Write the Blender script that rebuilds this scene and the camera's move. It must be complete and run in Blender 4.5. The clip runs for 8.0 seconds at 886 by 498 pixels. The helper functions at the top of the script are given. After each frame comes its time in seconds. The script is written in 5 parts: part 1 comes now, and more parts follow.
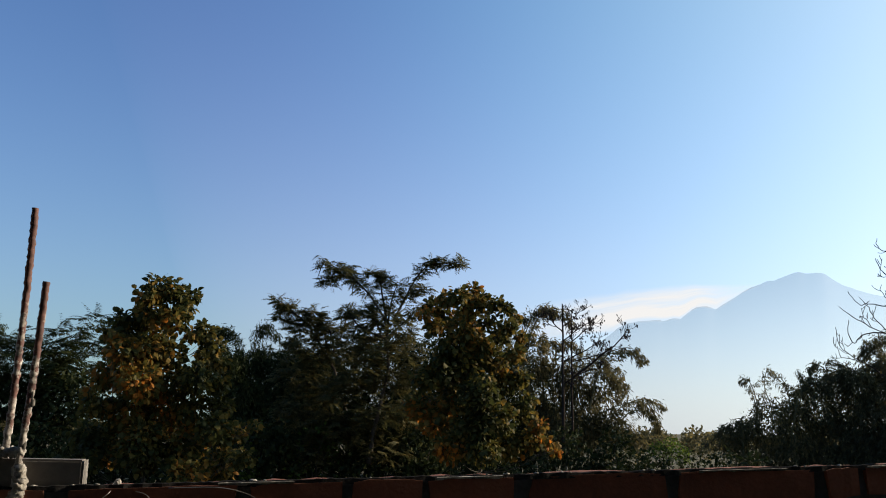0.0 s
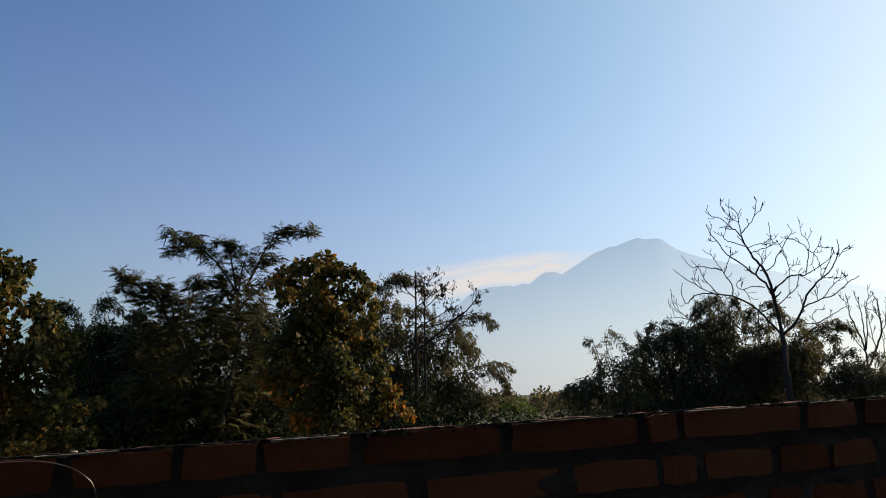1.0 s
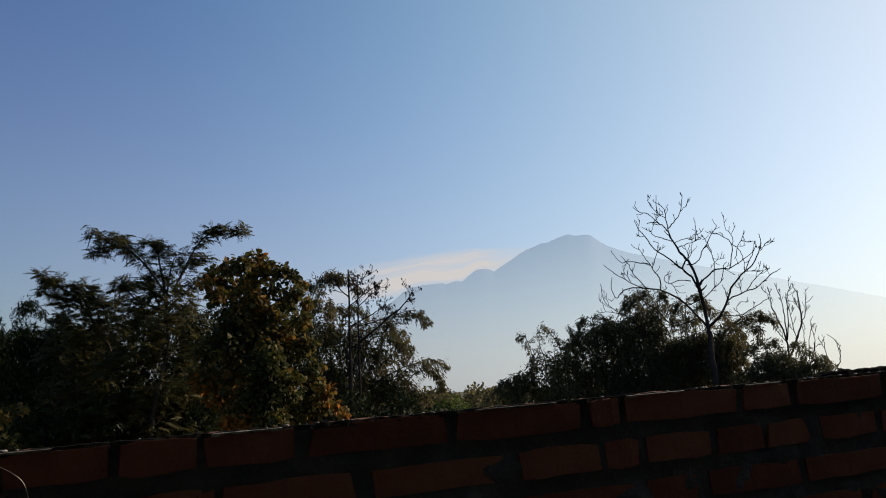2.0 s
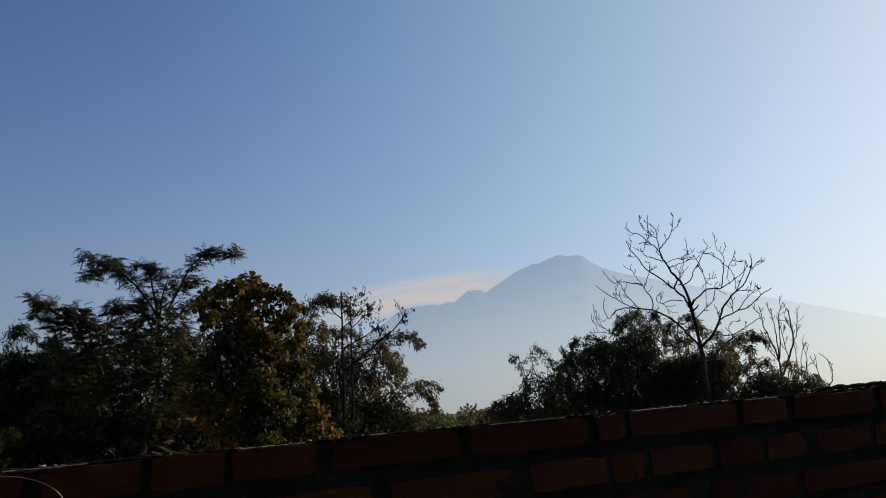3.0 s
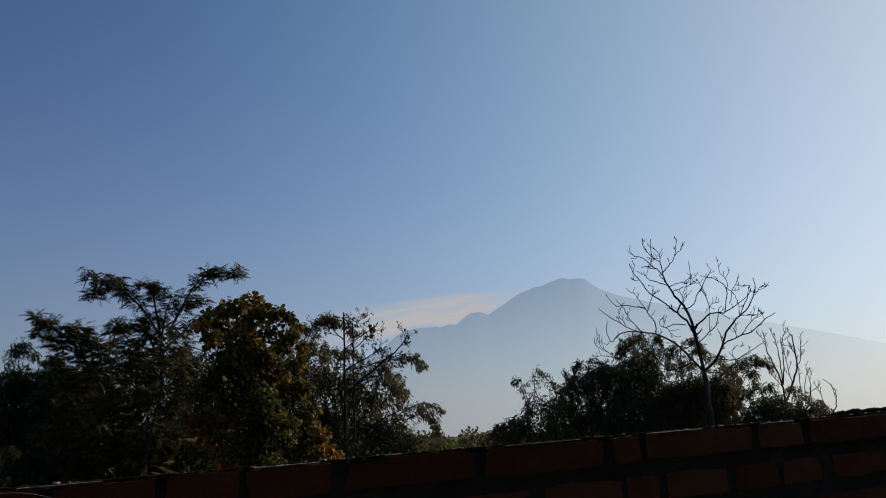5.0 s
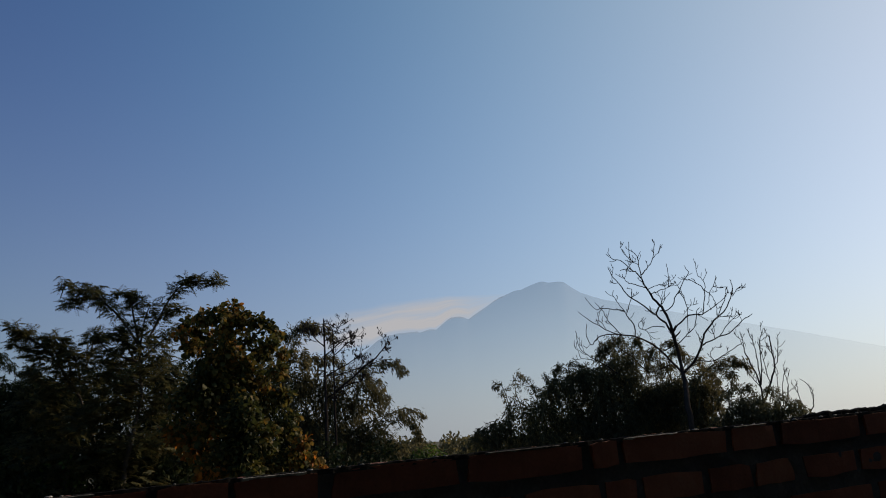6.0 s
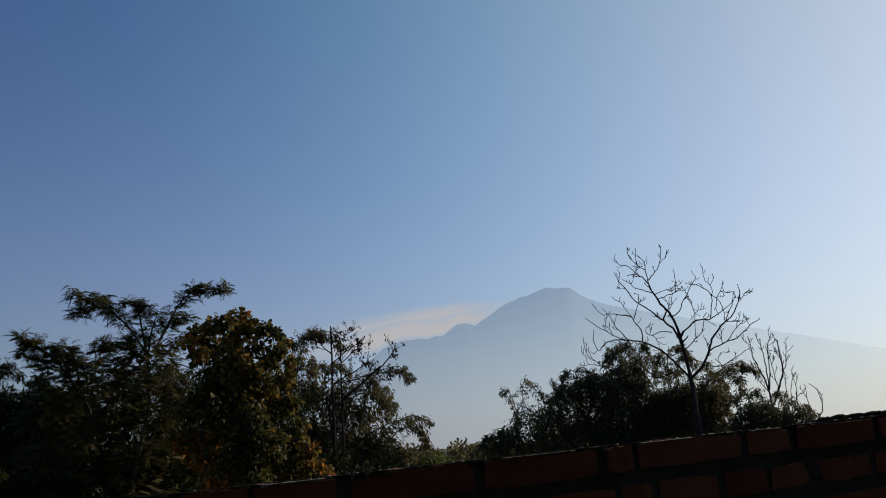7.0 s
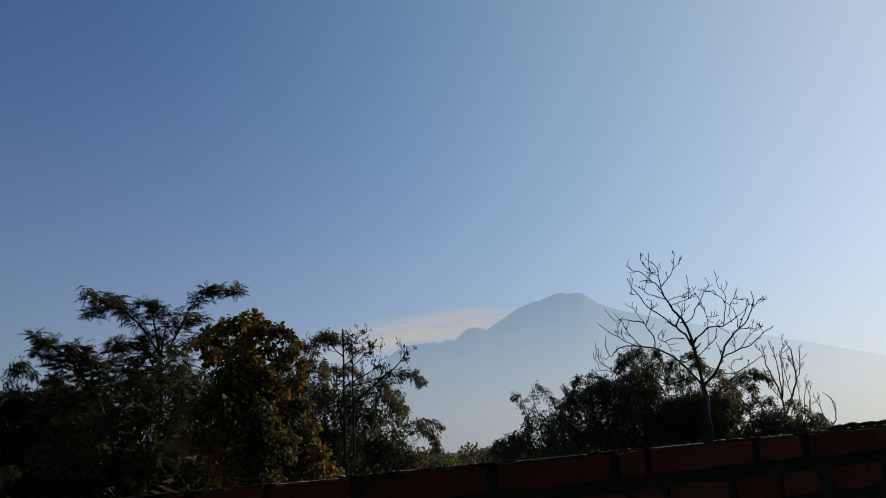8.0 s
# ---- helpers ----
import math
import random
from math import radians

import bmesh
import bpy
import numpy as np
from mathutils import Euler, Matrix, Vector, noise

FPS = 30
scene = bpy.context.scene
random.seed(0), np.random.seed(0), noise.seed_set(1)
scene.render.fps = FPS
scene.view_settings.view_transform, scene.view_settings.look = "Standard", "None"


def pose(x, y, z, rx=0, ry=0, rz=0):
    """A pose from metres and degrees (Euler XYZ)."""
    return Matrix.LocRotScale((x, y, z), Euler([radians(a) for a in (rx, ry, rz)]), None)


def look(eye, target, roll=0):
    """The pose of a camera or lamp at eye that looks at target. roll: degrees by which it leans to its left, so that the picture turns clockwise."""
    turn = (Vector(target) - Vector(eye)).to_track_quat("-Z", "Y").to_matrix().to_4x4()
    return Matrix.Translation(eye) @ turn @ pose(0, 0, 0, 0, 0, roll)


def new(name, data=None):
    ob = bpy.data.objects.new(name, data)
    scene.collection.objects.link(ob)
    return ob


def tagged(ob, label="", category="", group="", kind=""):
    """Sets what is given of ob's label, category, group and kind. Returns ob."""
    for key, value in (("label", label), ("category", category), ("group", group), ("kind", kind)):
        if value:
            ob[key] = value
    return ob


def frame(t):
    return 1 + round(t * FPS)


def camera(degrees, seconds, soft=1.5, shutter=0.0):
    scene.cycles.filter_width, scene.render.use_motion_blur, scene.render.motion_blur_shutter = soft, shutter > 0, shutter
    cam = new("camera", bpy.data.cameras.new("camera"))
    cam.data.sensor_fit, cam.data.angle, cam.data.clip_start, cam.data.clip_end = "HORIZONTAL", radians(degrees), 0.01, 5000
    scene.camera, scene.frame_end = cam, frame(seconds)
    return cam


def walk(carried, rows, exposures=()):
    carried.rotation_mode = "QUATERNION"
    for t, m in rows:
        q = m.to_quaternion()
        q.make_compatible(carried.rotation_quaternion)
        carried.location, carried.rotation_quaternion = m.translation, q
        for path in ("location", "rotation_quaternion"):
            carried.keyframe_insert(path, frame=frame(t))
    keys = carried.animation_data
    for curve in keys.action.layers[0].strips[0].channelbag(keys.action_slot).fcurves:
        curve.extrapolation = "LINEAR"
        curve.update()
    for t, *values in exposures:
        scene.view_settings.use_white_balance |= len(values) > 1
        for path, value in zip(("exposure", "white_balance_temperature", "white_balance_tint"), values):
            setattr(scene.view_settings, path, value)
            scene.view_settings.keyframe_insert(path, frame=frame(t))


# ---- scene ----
cam = camera(53.40, 8.0, soft=1.0)
PATH = [
    (0.0, (-0.0281, -0.0092, 1.6115), (-0.0430, 9.7888, 3.6110), 1.26),
    (0.5, (-0.0069, 0.0050, 1.6027), (0.7460, 9.8464, 3.2093), 0.47),
    (1.0, (0.0000, -0.0000, 1.6000), (1.6393, 9.7257, 3.2502), -1.00),
    (1.5, (-0.0149, -0.0071, 1.5944), (2.3283, 9.5871, 3.1630), -1.79),
    (1.7, (-0.0128, 0.0170, 1.5899), (2.3628, 9.6033, 3.1583), -2.12),
    (2.8, (-0.0375, -0.0073, 1.5836), (2.3848, 9.5256, 3.3881), -2.77),
    (3.0, (-0.0610, -0.0343, 1.5793), (2.4204, 9.4766, 3.4194), -2.75),
    (3.5, (-0.1000, -0.0312, 1.5708), (2.6306, 9.4019, 3.4575), -1.77),
    (4.0, (-0.0825, -0.0214, 1.5707), (2.4232, 9.4551, 3.5500), -1.88),
    (4.2, (-0.0751, -0.0110, 1.5710), (2.3629, 9.4827, 3.5526), -1.91),
    (5.3, (-0.0914, -0.0460, 1.5781), (2.4003, 9.4065, 3.6856), -2.50),
    (5.5, (-0.1031, -0.0670, 1.5786), (2.4840, 9.3613, 3.6795), -2.41),
    (6.0, (-0.0936, -0.0623, 1.5817), (2.5835, 9.3350, 3.7088), -3.14),
    (6.5, (-0.0977, -0.0689, 1.5814), (2.5859, 9.3161, 3.7540), -3.29),
    (7.0, (-0.1099, -0.0658, 1.5804), (2.5021, 9.3318, 3.7857), -3.48),
    (7.5, (-0.1041, -0.0741, 1.5800), (2.4943, 9.3223, 3.8065), -3.18),
    (8.0, (-0.1168, -0.0774, 1.5775), (2.3572, 9.3455, 3.8331), -2.71),
]
EXPOSURES = [(0.0, 0.52, 6850, 9), (0.5, 0.27, 6850, 10), (1.0, 0.25, 7000, 12), (1.5, 0.1, 7000, 12), (3.0, -0.25, 6800, 12), (3.5, -0.36, 6750, 12), (5.5, -0.45, 6600, 12), (8.0, -0.45, 6550, 12)]
walk(cam, [(t, look(eye, target, roll)) for t, eye, target, roll in PATH], EXPOSURES)

# ---- light: a low morning sun to the right, behind haze ----
SUN_AZ, SUN_EL = 76.0, 19.0      # degrees clockwise from +y, and above the horizon
GLOW_POWER = 0.6
AUREOLE = ((3.6, 7.0), (2.4, 6.0), (1.8, 3.4))   # red, green, blue: narrowness and level of the glow round the sun
HAZE_HEIGHT, HAZE_MOST, HAZE_LEVEL, HAZE_SUN = 0.175, 1.0, (2.35, 3.25, 3.2), (4.6, 3.0, 3.95)
SKY_TINT = (0.56, 0.785, 1.15)
sun_way = Vector((math.sin(radians(SUN_AZ)) * math.cos(radians(SUN_EL)),
                  math.cos(radians(SUN_AZ)) * math.cos(radians(SUN_EL)), math.sin(radians(SUN_EL))))
world = bpy.data.worlds.new("morning_sky")
scene.world = world
world.use_nodes = True
wn, wl = world.node_tree.nodes, world.node_tree.links
wn.clear()
sky = wn.new("ShaderNodeTexSky")
sky.sky_type, sky.sun_disc = "NISHITA", False
sky.sun_elevation, sky.sun_rotation = radians(SUN_EL), radians(SUN_AZ)
sky.air_density, sky.dust_density, sky.ozone_density, sky.altitude = 1.0, 0.6, 3.0, 300


def wmath(op, a, b=0.0):
    m = wn.new("ShaderNodeMath")
    m.operation = op
    for i, v in enumerate((a, b)):
        if isinstance(v, (int, float)):
            m.inputs[i].default_value = v
        else:
            wl.new(v, m.inputs[i])
    return m.outputs[0]


def wmix(fac, a, b, blend="MIX"):
    m = wn.new("ShaderNodeMix")
    m.data_type, m.blend_type = "RGBA", blend
    for key, v in (("Factor", fac), ("A", a), ("B", b)):
        if isinstance(v, (int, float)):
            m.inputs[key].default_value = v
        elif isinstance(v, tuple):
            m.inputs[key].default_value = (*v, 1)
        else:
            wl.new(v, m.inputs[key])
    return m.outputs["Result"]


# morning haze: a pale layer that thins with height, brighter round the sun
way_in = wn.new("ShaderNodeTexCoord").outputs["Generated"]
way_z = wn.new("ShaderNodeSeparateXYZ")
wl.new(way_in, way_z.inputs[0])
near_sun = wn.new("ShaderNodeVectorMath")
near_sun.operation = "DOT_PRODUCT"
wl.new(way_in, near_sun.inputs[0])
near_sun.inputs[1].default_value = sun_way
glow = wmath("POWER", wmath("MAXIMUM", near_sun.outputs["Value"], 0.0), GLOW_POWER)
layer_fac = wmath("MULTIPLY", wmath("EXPONENT", wmath("MULTIPLY", wmath("MAXIMUM", way_z.outputs["Z"], 0.0), -1.0 / HAZE_HEIGHT)), HAZE_MOST)
haze = wmix(1.0, wmix(1.0, HAZE_SUN, glow, "MULTIPLY"), HAZE_LEVEL, "ADD")
low_dim = wmath("SUBTRACT", 1.0, wmath("MULTIPLY", wmath("EXPONENT", wmath("MULTIPLY", wmath("MAXIMUM", way_z.outputs["Z"], 0.0), -1.0 / 0.05)), 0.24))
haze = wmix(1.0, haze, low_dim, "MULTIPLY")      # the haze grows dimmer towards the horizon
tinted = wmix(1.0, sky.outputs[0], SKY_TINT, "MULTIPLY")
hazy = wmix(layer_fac, tinted, haze)
aureole = wn.new("ShaderNodeCombineXYZ")
for i, (power, level) in enumerate(AUREOLE):
    wl.new(wmath("MULTIPLY", wmath("POWER", wmath("MAXIMUM", near_sun.outputs["Value"], 0.0), power), level), aureole.inputs[i])
lit = wmix(1.0, hazy, aureole.outputs[0], "ADD")
sky_out = wn.new("ShaderNodeBackground")
sky_out.inputs["Strength"].default_value = 0.11
wo = wn.new("ShaderNodeOutputWorld")
wl.new(lit, sky_out.inputs["Color"])
wl.new(sky_out.outputs[0], wo.inputs["Surface"])

sun_data = bpy.data.lights.new("sun", "SUN")
sun_data.energy, sun_data.angle, sun_data.color = 5.0, radians(0.6), (1.0, 0.86, 0.68)
sun = new("sun", sun_data)
sun.matrix_world = look(sun_way * 50, (0, 0, 0))


# ---- materials ----
def material(name):
    m = bpy.data.materials.new(name)
    m.use_nodes = True
    return m, m.node_tree.nodes, m.node_tree.links, m.node_tree.nodes["Principled BSDF"]


def ramp_node(nodes, stops):
    r = nodes.new("ShaderNodeValToRGB")
    while len(r.color_ramp.elements) < len(stops):
        r.color_ramp.elements.new(0.5)
    for e, (p, c) in zip(r.color_ramp.elements, stops):
        e.position, e.color = p, (*c, 1)
    return r


def noise_node(nodes, links, scale, detail=4.0, coord="Object", rough=0.6):
    tc = nodes.new("ShaderNodeTexCoord")
    n = nodes.new("ShaderNodeTexNoise")
    n.inputs["Scale"].default_value, n.inputs["Detail"].default_value = scale, detail
    n.inputs["Roughness"].default_value = rough
    links.new(tc.outputs[coord], n.inputs["Vector"])
    return n


def math_node(nodes, links, op, a, b):
    m = nodes.new("ShaderNodeMath")
    m.operation = op
    for i, v in enumerate((a, b)):
        if isinstance(v, (int, float)):
            m.inputs[i].default_value = v
        else:
            links.new(v, m.inputs[i])
    return m.outputs[0]


def rough_material(name, stops, scale, fine, roughness=0.9, bump=0.5, spread=0.3, coord="Object", dist=0.01):
    """Mineral or bark: two scales of noise and each piece's own shade drive a colour ramp; a fine bump."""
    m, n, l, p = material(name)
    big, small = noise_node(n, l, scale, 5, coord), noise_node(n, l, fine, 6, coord)
    info = n.new("ShaderNodeObjectInfo")
    mix = math_node(n, l, "ADD", math_node(n, l, "MULTIPLY", big.outputs["Fac"], 0.6),
                    math_node(n, l, "MULTIPLY", small.outputs["Fac"], 0.4))
    mix = math_node(n, l, "ADD", mix, math_node(n, l, "MULTIPLY", math_node(n, l, "SUBTRACT", info.outputs["Random"], 0.5), spread))
    r = ramp_node(n, stops)
    l.new(mix, r.inputs[0])
    l.new(r.outputs[0], p.inputs["Base Color"])
    p.inputs["Roughness"].default_value = roughness
    p.inputs["Specular IOR Level"].default_value = 0.2
    b = n.new("ShaderNodeBump")
    b.inputs["Strength"].default_value, b.inputs["Distance"].default_value = bump, dist
    l.new(mix, b.inputs["Height"])
    l.new(b.outputs[0], p.inputs["Normal"])
    return m


def leaf_material(name, stops, patch=0.5, single=False, through_light=0.42, gloss=0.6, shine=0.15, offset=0.12, own=0.75, drift=1.0):
    """Foliage: each leaf has its own shade, drifting in patches over the crown; some light passes through the blade."""
    m, n, l, p = material(name)
    if single:
        rnd = n.new("ShaderNodeObjectInfo").outputs["Random"]
    else:
        rnd = n.new("ShaderNodeNewGeometry").outputs["Random Per Island"]
    pos = n.new("ShaderNodeNewGeometry").outputs["Position"]
    nz = n.new("ShaderNodeTexNoise")
    nz.inputs["Scale"].default_value, nz.inputs["Detail"].default_value = patch, 3
    l.new(pos, nz.inputs["Vector"])
    spread = math_node(n, l, "MULTIPLY", math_node(n, l, "SUBTRACT", nz.outputs["Fac"], 0.5), drift)
    fac = math_node(n, l, "ADD", math_node(n, l, "MULTIPLY", rnd, own), math_node(n, l, "ADD", spread, offset))
    r = ramp_node(n, stops)
    l.new(fac, r.inputs[0])
    l.new(r.outputs[0], p.inputs["Base Color"])
    p.inputs["Roughness"].default_value = gloss
    p.inputs["Specular IOR Level"].default_value = shine
    t = n.new("ShaderNodeBsdfTranslucent")
    l.new(r.outputs[0], t.inputs["Color"])
    mx = n.new("ShaderNodeMixShader")
    mx.inputs[0].default_value = through_light
    out = n["Material Output"]
    l.new(p.outputs[0], mx.inputs[1])
    l.new(t.outputs[0], mx.inputs[2])
    l.new(mx.outputs[0], out.inputs["Surface"])
    return m


TEAK = [(0.0, (0.011, 0.017, 0.006)), (0.45, (0.042, 0.046, 0.013)), (0.62, (0.1, 0.083, 0.02)),
        (0.78, (0.19, 0.115, 0.024)), (0.92, (0.29, 0.105, 0.018)), (1.0, (0.5, 0.16, 0.02))]
FEATHER = [(0.0, (0.04, 0.046, 0.02)), (0.6, (0.09, 0.084, 0.032)), (1.0, (0.18, 0.135, 0.05))]
BAMBOO = [(0.0, (0.045, 0.045, 0.022)), (0.5, (0.085, 0.075, 0.034)), (0.85, (0.16, 0.125, 0.05)), (1.0, (0.22, 0.17, 0.06))]
M_TEAK = leaf_material("teak_leaf", TEAK, 0.55, through_light=0.44, gloss=0.55, shine=0.12, offset=0.335, own=0.5, drift=1.6)
M_TEAK_ONE = leaf_material("teak_leaf_single", TEAK, 0.55, single=True, through_light=0.44, gloss=0.55, shine=0.12, offset=0.335, own=0.5, drift=1.6)
M_FEATHER = leaf_material("feathery_leaf", FEATHER, 0.4)
M_BAMBOO = leaf_material("bamboo_leaf", BAMBOO, 0.4, through_light=0.55)
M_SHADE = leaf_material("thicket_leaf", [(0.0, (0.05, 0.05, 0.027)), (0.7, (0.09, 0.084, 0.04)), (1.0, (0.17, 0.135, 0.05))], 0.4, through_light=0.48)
# leaf colour darkened to paint the shade in the left thickets and undergrowth
M_SHADED_GREEN = leaf_material("shade_darkened_green_leaf", [(0.0, (0.011, 0.018, 0.007)), (0.7, (0.022, 0.03, 0.01)), (1.0, (0.05, 0.05, 0.016))], 0.4, through_light=0.22, shine=0.06)
M_FRESH = leaf_material("fresh_leaf", [(0.0, (0.022, 0.045, 0.008)), (1.0, (0.1, 0.14, 0.02))], 0.8)
M_BARK = rough_material("bark", [(0.25, (0.025, 0.02, 0.015)), (0.75, (0.095, 0.08, 0.062))], 3.0, 25.0, 0.9, 0.8, 0.1)
M_DEAD = rough_material("bare_bark", [(0.25, (0.016, 0.013, 0.011)), (0.75, (0.055, 0.043, 0.036))], 3.0, 25.0, 0.9, 0.8, 0.08)
M_CULM = rough_material("bamboo_culm", [(0.2, (0.04, 0.042, 0.018)), (0.8, (0.15, 0.13, 0.065))], 2.0, 12.0, 0.6, 0.3)
M_BRICK = rough_material("fired_clay_brick", [(0.2, (0.14, 0.052, 0.034)), (0.5, (0.24, 0.088, 0.054)), (0.8, (0.31, 0.135, 0.085))], 14.0, 160.0, 0.92, 0.7, 0.35, dist=0.003)
M_MORTAR = rough_material("cement_mortar", [(0.25, (0.055, 0.054, 0.055)), (0.55, (0.105, 0.103, 0.102)), (0.85, (0.19, 0.185, 0.18))], 14.0, 160.0, 0.95, 0.9, 0.0, dist=0.004)
M_CRUST = rough_material("dark_mortar_crust", [(0.25, (0.012, 0.012, 0.012)), (0.6, (0.03, 0.029, 0.028)), (0.9, (0.09, 0.086, 0.08))], 40.0, 260.0, 0.95, 1.0, 0.0, dist=0.003)
M_CEMENT = rough_material("pale_cement", [(0.3, (0.09, 0.085, 0.078)), (0.5, (0.24, 0.225, 0.2)), (0.7, (0.46, 0.44, 0.4))], 60.0, 300.0, 0.95, 0.8, dist=0.002)
M_BLOCK = rough_material("grey_cement_block", [(0.25, (0.11, 0.1, 0.09)), (0.6, (0.19, 0.172, 0.155)), (0.85, (0.27, 0.25, 0.225))], 10.0, 90.0, 0.95, 0.5, dist=0.002)
for m in (M_MORTAR, M_CRUST, M_DEAD):
    m.node_tree.nodes["Principled BSDF"].inputs["Specular IOR Level"].default_value = 0.0
M_EARTH = rough_material("dry_earth", [(0.25, (0.035, 0.032, 0.018)), (0.5, (0.07, 0.062, 0.03)), (0.8, (0.12, 0.1, 0.055))], 0.25, 6.0, 0.95, 0.6, coord="Object", dist=0.05)
# pale so that the unseen added walls bounce light onto the brick face
M_BOUNCE = rough_material("pale_bounce_wall", [(0.25, (0.28, 0.27, 0.25)), (0.8, (0.4, 0.385, 0.36))], 1.5, 30.0, 0.95, 0.4)

# rods: rust above, cement splashes thickening towards the column
M_ROD, n, l, p = material("rusty_steel_rod")
rust = ramp_node(n, [(0.3, (0.05, 0.026, 0.024)), (0.7, (0.14, 0.062, 0.05))])
grey = ramp_node(n, [(0.38, (0.1, 0.09, 0.08)), (0.5, (0.26, 0.235, 0.21)), (0.68, (0.48, 0.45, 0.41))])
na, nb = noise_node(n, l, 130, 6), noise_node(n, l, 70, 5)
l.new(na.outputs["Fac"], rust.inputs[0]), l.new(na.outputs["Fac"], grey.inputs[0])
sep = n.new("ShaderNodeSeparateXYZ")
tc = n.new("ShaderNodeTexCoord")
l.new(tc.outputs["Object"], sep.inputs[0])
splash = math_node(n, l, "ADD", math_node(n, l, "MULTIPLY", math_node(n, l, "SUBTRACT", 0.27, sep.outputs["Z"]), 5.0), math_node(n, l, "MULTIPLY", math_node(n, l, "SUBTRACT", nb.outputs["Fac"], 0.5), 5.0))
edge = ramp_node(n, [(0.35, (0, 0, 0)), (0.65, (1, 1, 1))])
l.new(splash, edge.inputs[0])
mxc = n.new("ShaderNodeMix")
mxc.data_type = "RGBA"
l.new(edge.outputs[0], mxc.inputs["Factor"])
l.new(rust.outputs[0], mxc.inputs["A"]), l.new(grey.outputs[0], mxc.inputs["B"])
l.new(mxc.outputs["Result"], p.inputs["Base Color"])
p.inputs["Roughness"].default_value, p.inputs["Metallic"].default_value = 0.8, 0.0
M_WIRE, n, l, p = material("binding_wire")
p.inputs["Base Color"].default_value, p.inputs["Metallic"].default_value, p.inputs["Roughness"].default_value = (0.27, 0.25, 0.23, 1), 0.7, 0.5

# mountain: forested slope; its morning haze is put in as transparency that grows downwards
M_MOUNT, n, l, p = material("haze_mixed_mountain")
relief = noise_node(n, l, 0.004, 6)
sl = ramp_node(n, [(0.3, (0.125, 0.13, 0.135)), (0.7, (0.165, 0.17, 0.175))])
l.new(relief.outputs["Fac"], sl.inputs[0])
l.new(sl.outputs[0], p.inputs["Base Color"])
p.inputs["Roughness"].default_value = 1.0
p.inputs["Specular IOR Level"].default_value = 0.0
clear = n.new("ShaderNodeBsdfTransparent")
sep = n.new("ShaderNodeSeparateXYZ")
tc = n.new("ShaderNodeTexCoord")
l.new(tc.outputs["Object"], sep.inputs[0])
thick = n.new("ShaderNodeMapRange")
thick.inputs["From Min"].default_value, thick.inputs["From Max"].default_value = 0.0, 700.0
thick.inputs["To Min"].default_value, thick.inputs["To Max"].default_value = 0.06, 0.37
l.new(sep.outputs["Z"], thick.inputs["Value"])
sunward = n.new("ShaderNodeMapRange")      # added transparency on the eastern flank imitates brighter air towards the sun
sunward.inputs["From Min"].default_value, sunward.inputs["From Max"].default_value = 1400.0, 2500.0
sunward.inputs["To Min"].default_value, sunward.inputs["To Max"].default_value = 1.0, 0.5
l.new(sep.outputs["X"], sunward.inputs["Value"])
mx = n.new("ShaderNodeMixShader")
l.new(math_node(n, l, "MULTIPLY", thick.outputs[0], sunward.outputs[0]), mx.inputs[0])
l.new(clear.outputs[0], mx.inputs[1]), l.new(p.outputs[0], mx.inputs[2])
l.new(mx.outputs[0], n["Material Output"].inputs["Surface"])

# cloud: white vapour, thin at its rim and torn by streaks; emission stands in for sunlight on it
M_CLOUD, n, l, p = material("glowing_thin_cloud")
p.inputs["Base Color"].default_value, p.inputs["Roughness"].default_value = (0.9, 0.9, 0.9, 1), 1.0
body = n.new("ShaderNodeEmission")
body.inputs["Color"].default_value, body.inputs["Strength"].default_value = (0.98, 0.96, 0.96, 1), 0.66
uvn = n.new("ShaderNodeUVMap")
su = n.new("ShaderNodeSeparateXYZ")
l.new(uvn.outputs[0], su.inputs[0])
rim = math_node(n, l, "MULTIPLY", math_node(n, l, "MINIMUM", math_node(n, l, "MULTIPLY", su.outputs["Y"], 5.0), 1.0),
                math_node(n, l, "MINIMUM", math_node(n, l, "MULTIPLY", math_node(n, l, "SUBTRACT", 1.0, su.outputs["Y"]), 2.4), 1.0))
gap_way = math_node(n, l, "MULTIPLY", math_node(n, l, "SUBTRACT", su.outputs["Y"], 0.55), 8.5)
gap = math_node(n, l, "EXPONENT", math_node(n, l, "MULTIPLY", math_node(n, l, "MULTIPLY", gap_way, gap_way), -1.0), 0.0)
rim = math_node(n, l, "MULTIPLY", rim, math_node(n, l, "SUBTRACT", 1.0, math_node(n, l, "MULTIPLY", gap, 0.5)))
rim = math_node(n, l, "MULTIPLY", rim, math_node(n, l, "MINIMUM", math_node(n, l, "MULTIPLY", su.outputs["X"], 2.6), 1.0))
rim = math_node(n, l, "MULTIPLY", rim, math_node(n, l, "MINIMUM", math_node(n, l, "MULTIPLY", math_node(n, l, "SUBTRACT", 1.0, su.outputs["X"]), 4.0), 1.0))
mp = n.new("ShaderNodeMapping")
mp.inputs["Scale"].default_value = (2.2, 5.0, 1)
l.new(uvn.outputs[0], mp.inputs[0])
streak = n.new("ShaderNodeTexNoise")
streak.inputs["Scale"].default_value, streak.inputs["Detail"].default_value = 1.6, 5
l.new(mp.outputs[0], streak.inputs["Vector"])
dens = math_node(n, l, "MULTIPLY", rim, math_node(n, l, "MULTIPLY", streak.outputs["Fac"], 2.2))
clear = n.new("ShaderNodeBsdfTransparent")
mx = n.new("ShaderNodeMixShader")
cap = n.new("ShaderNodeClamp")
cap.inputs["Max"].default_value = 0.9
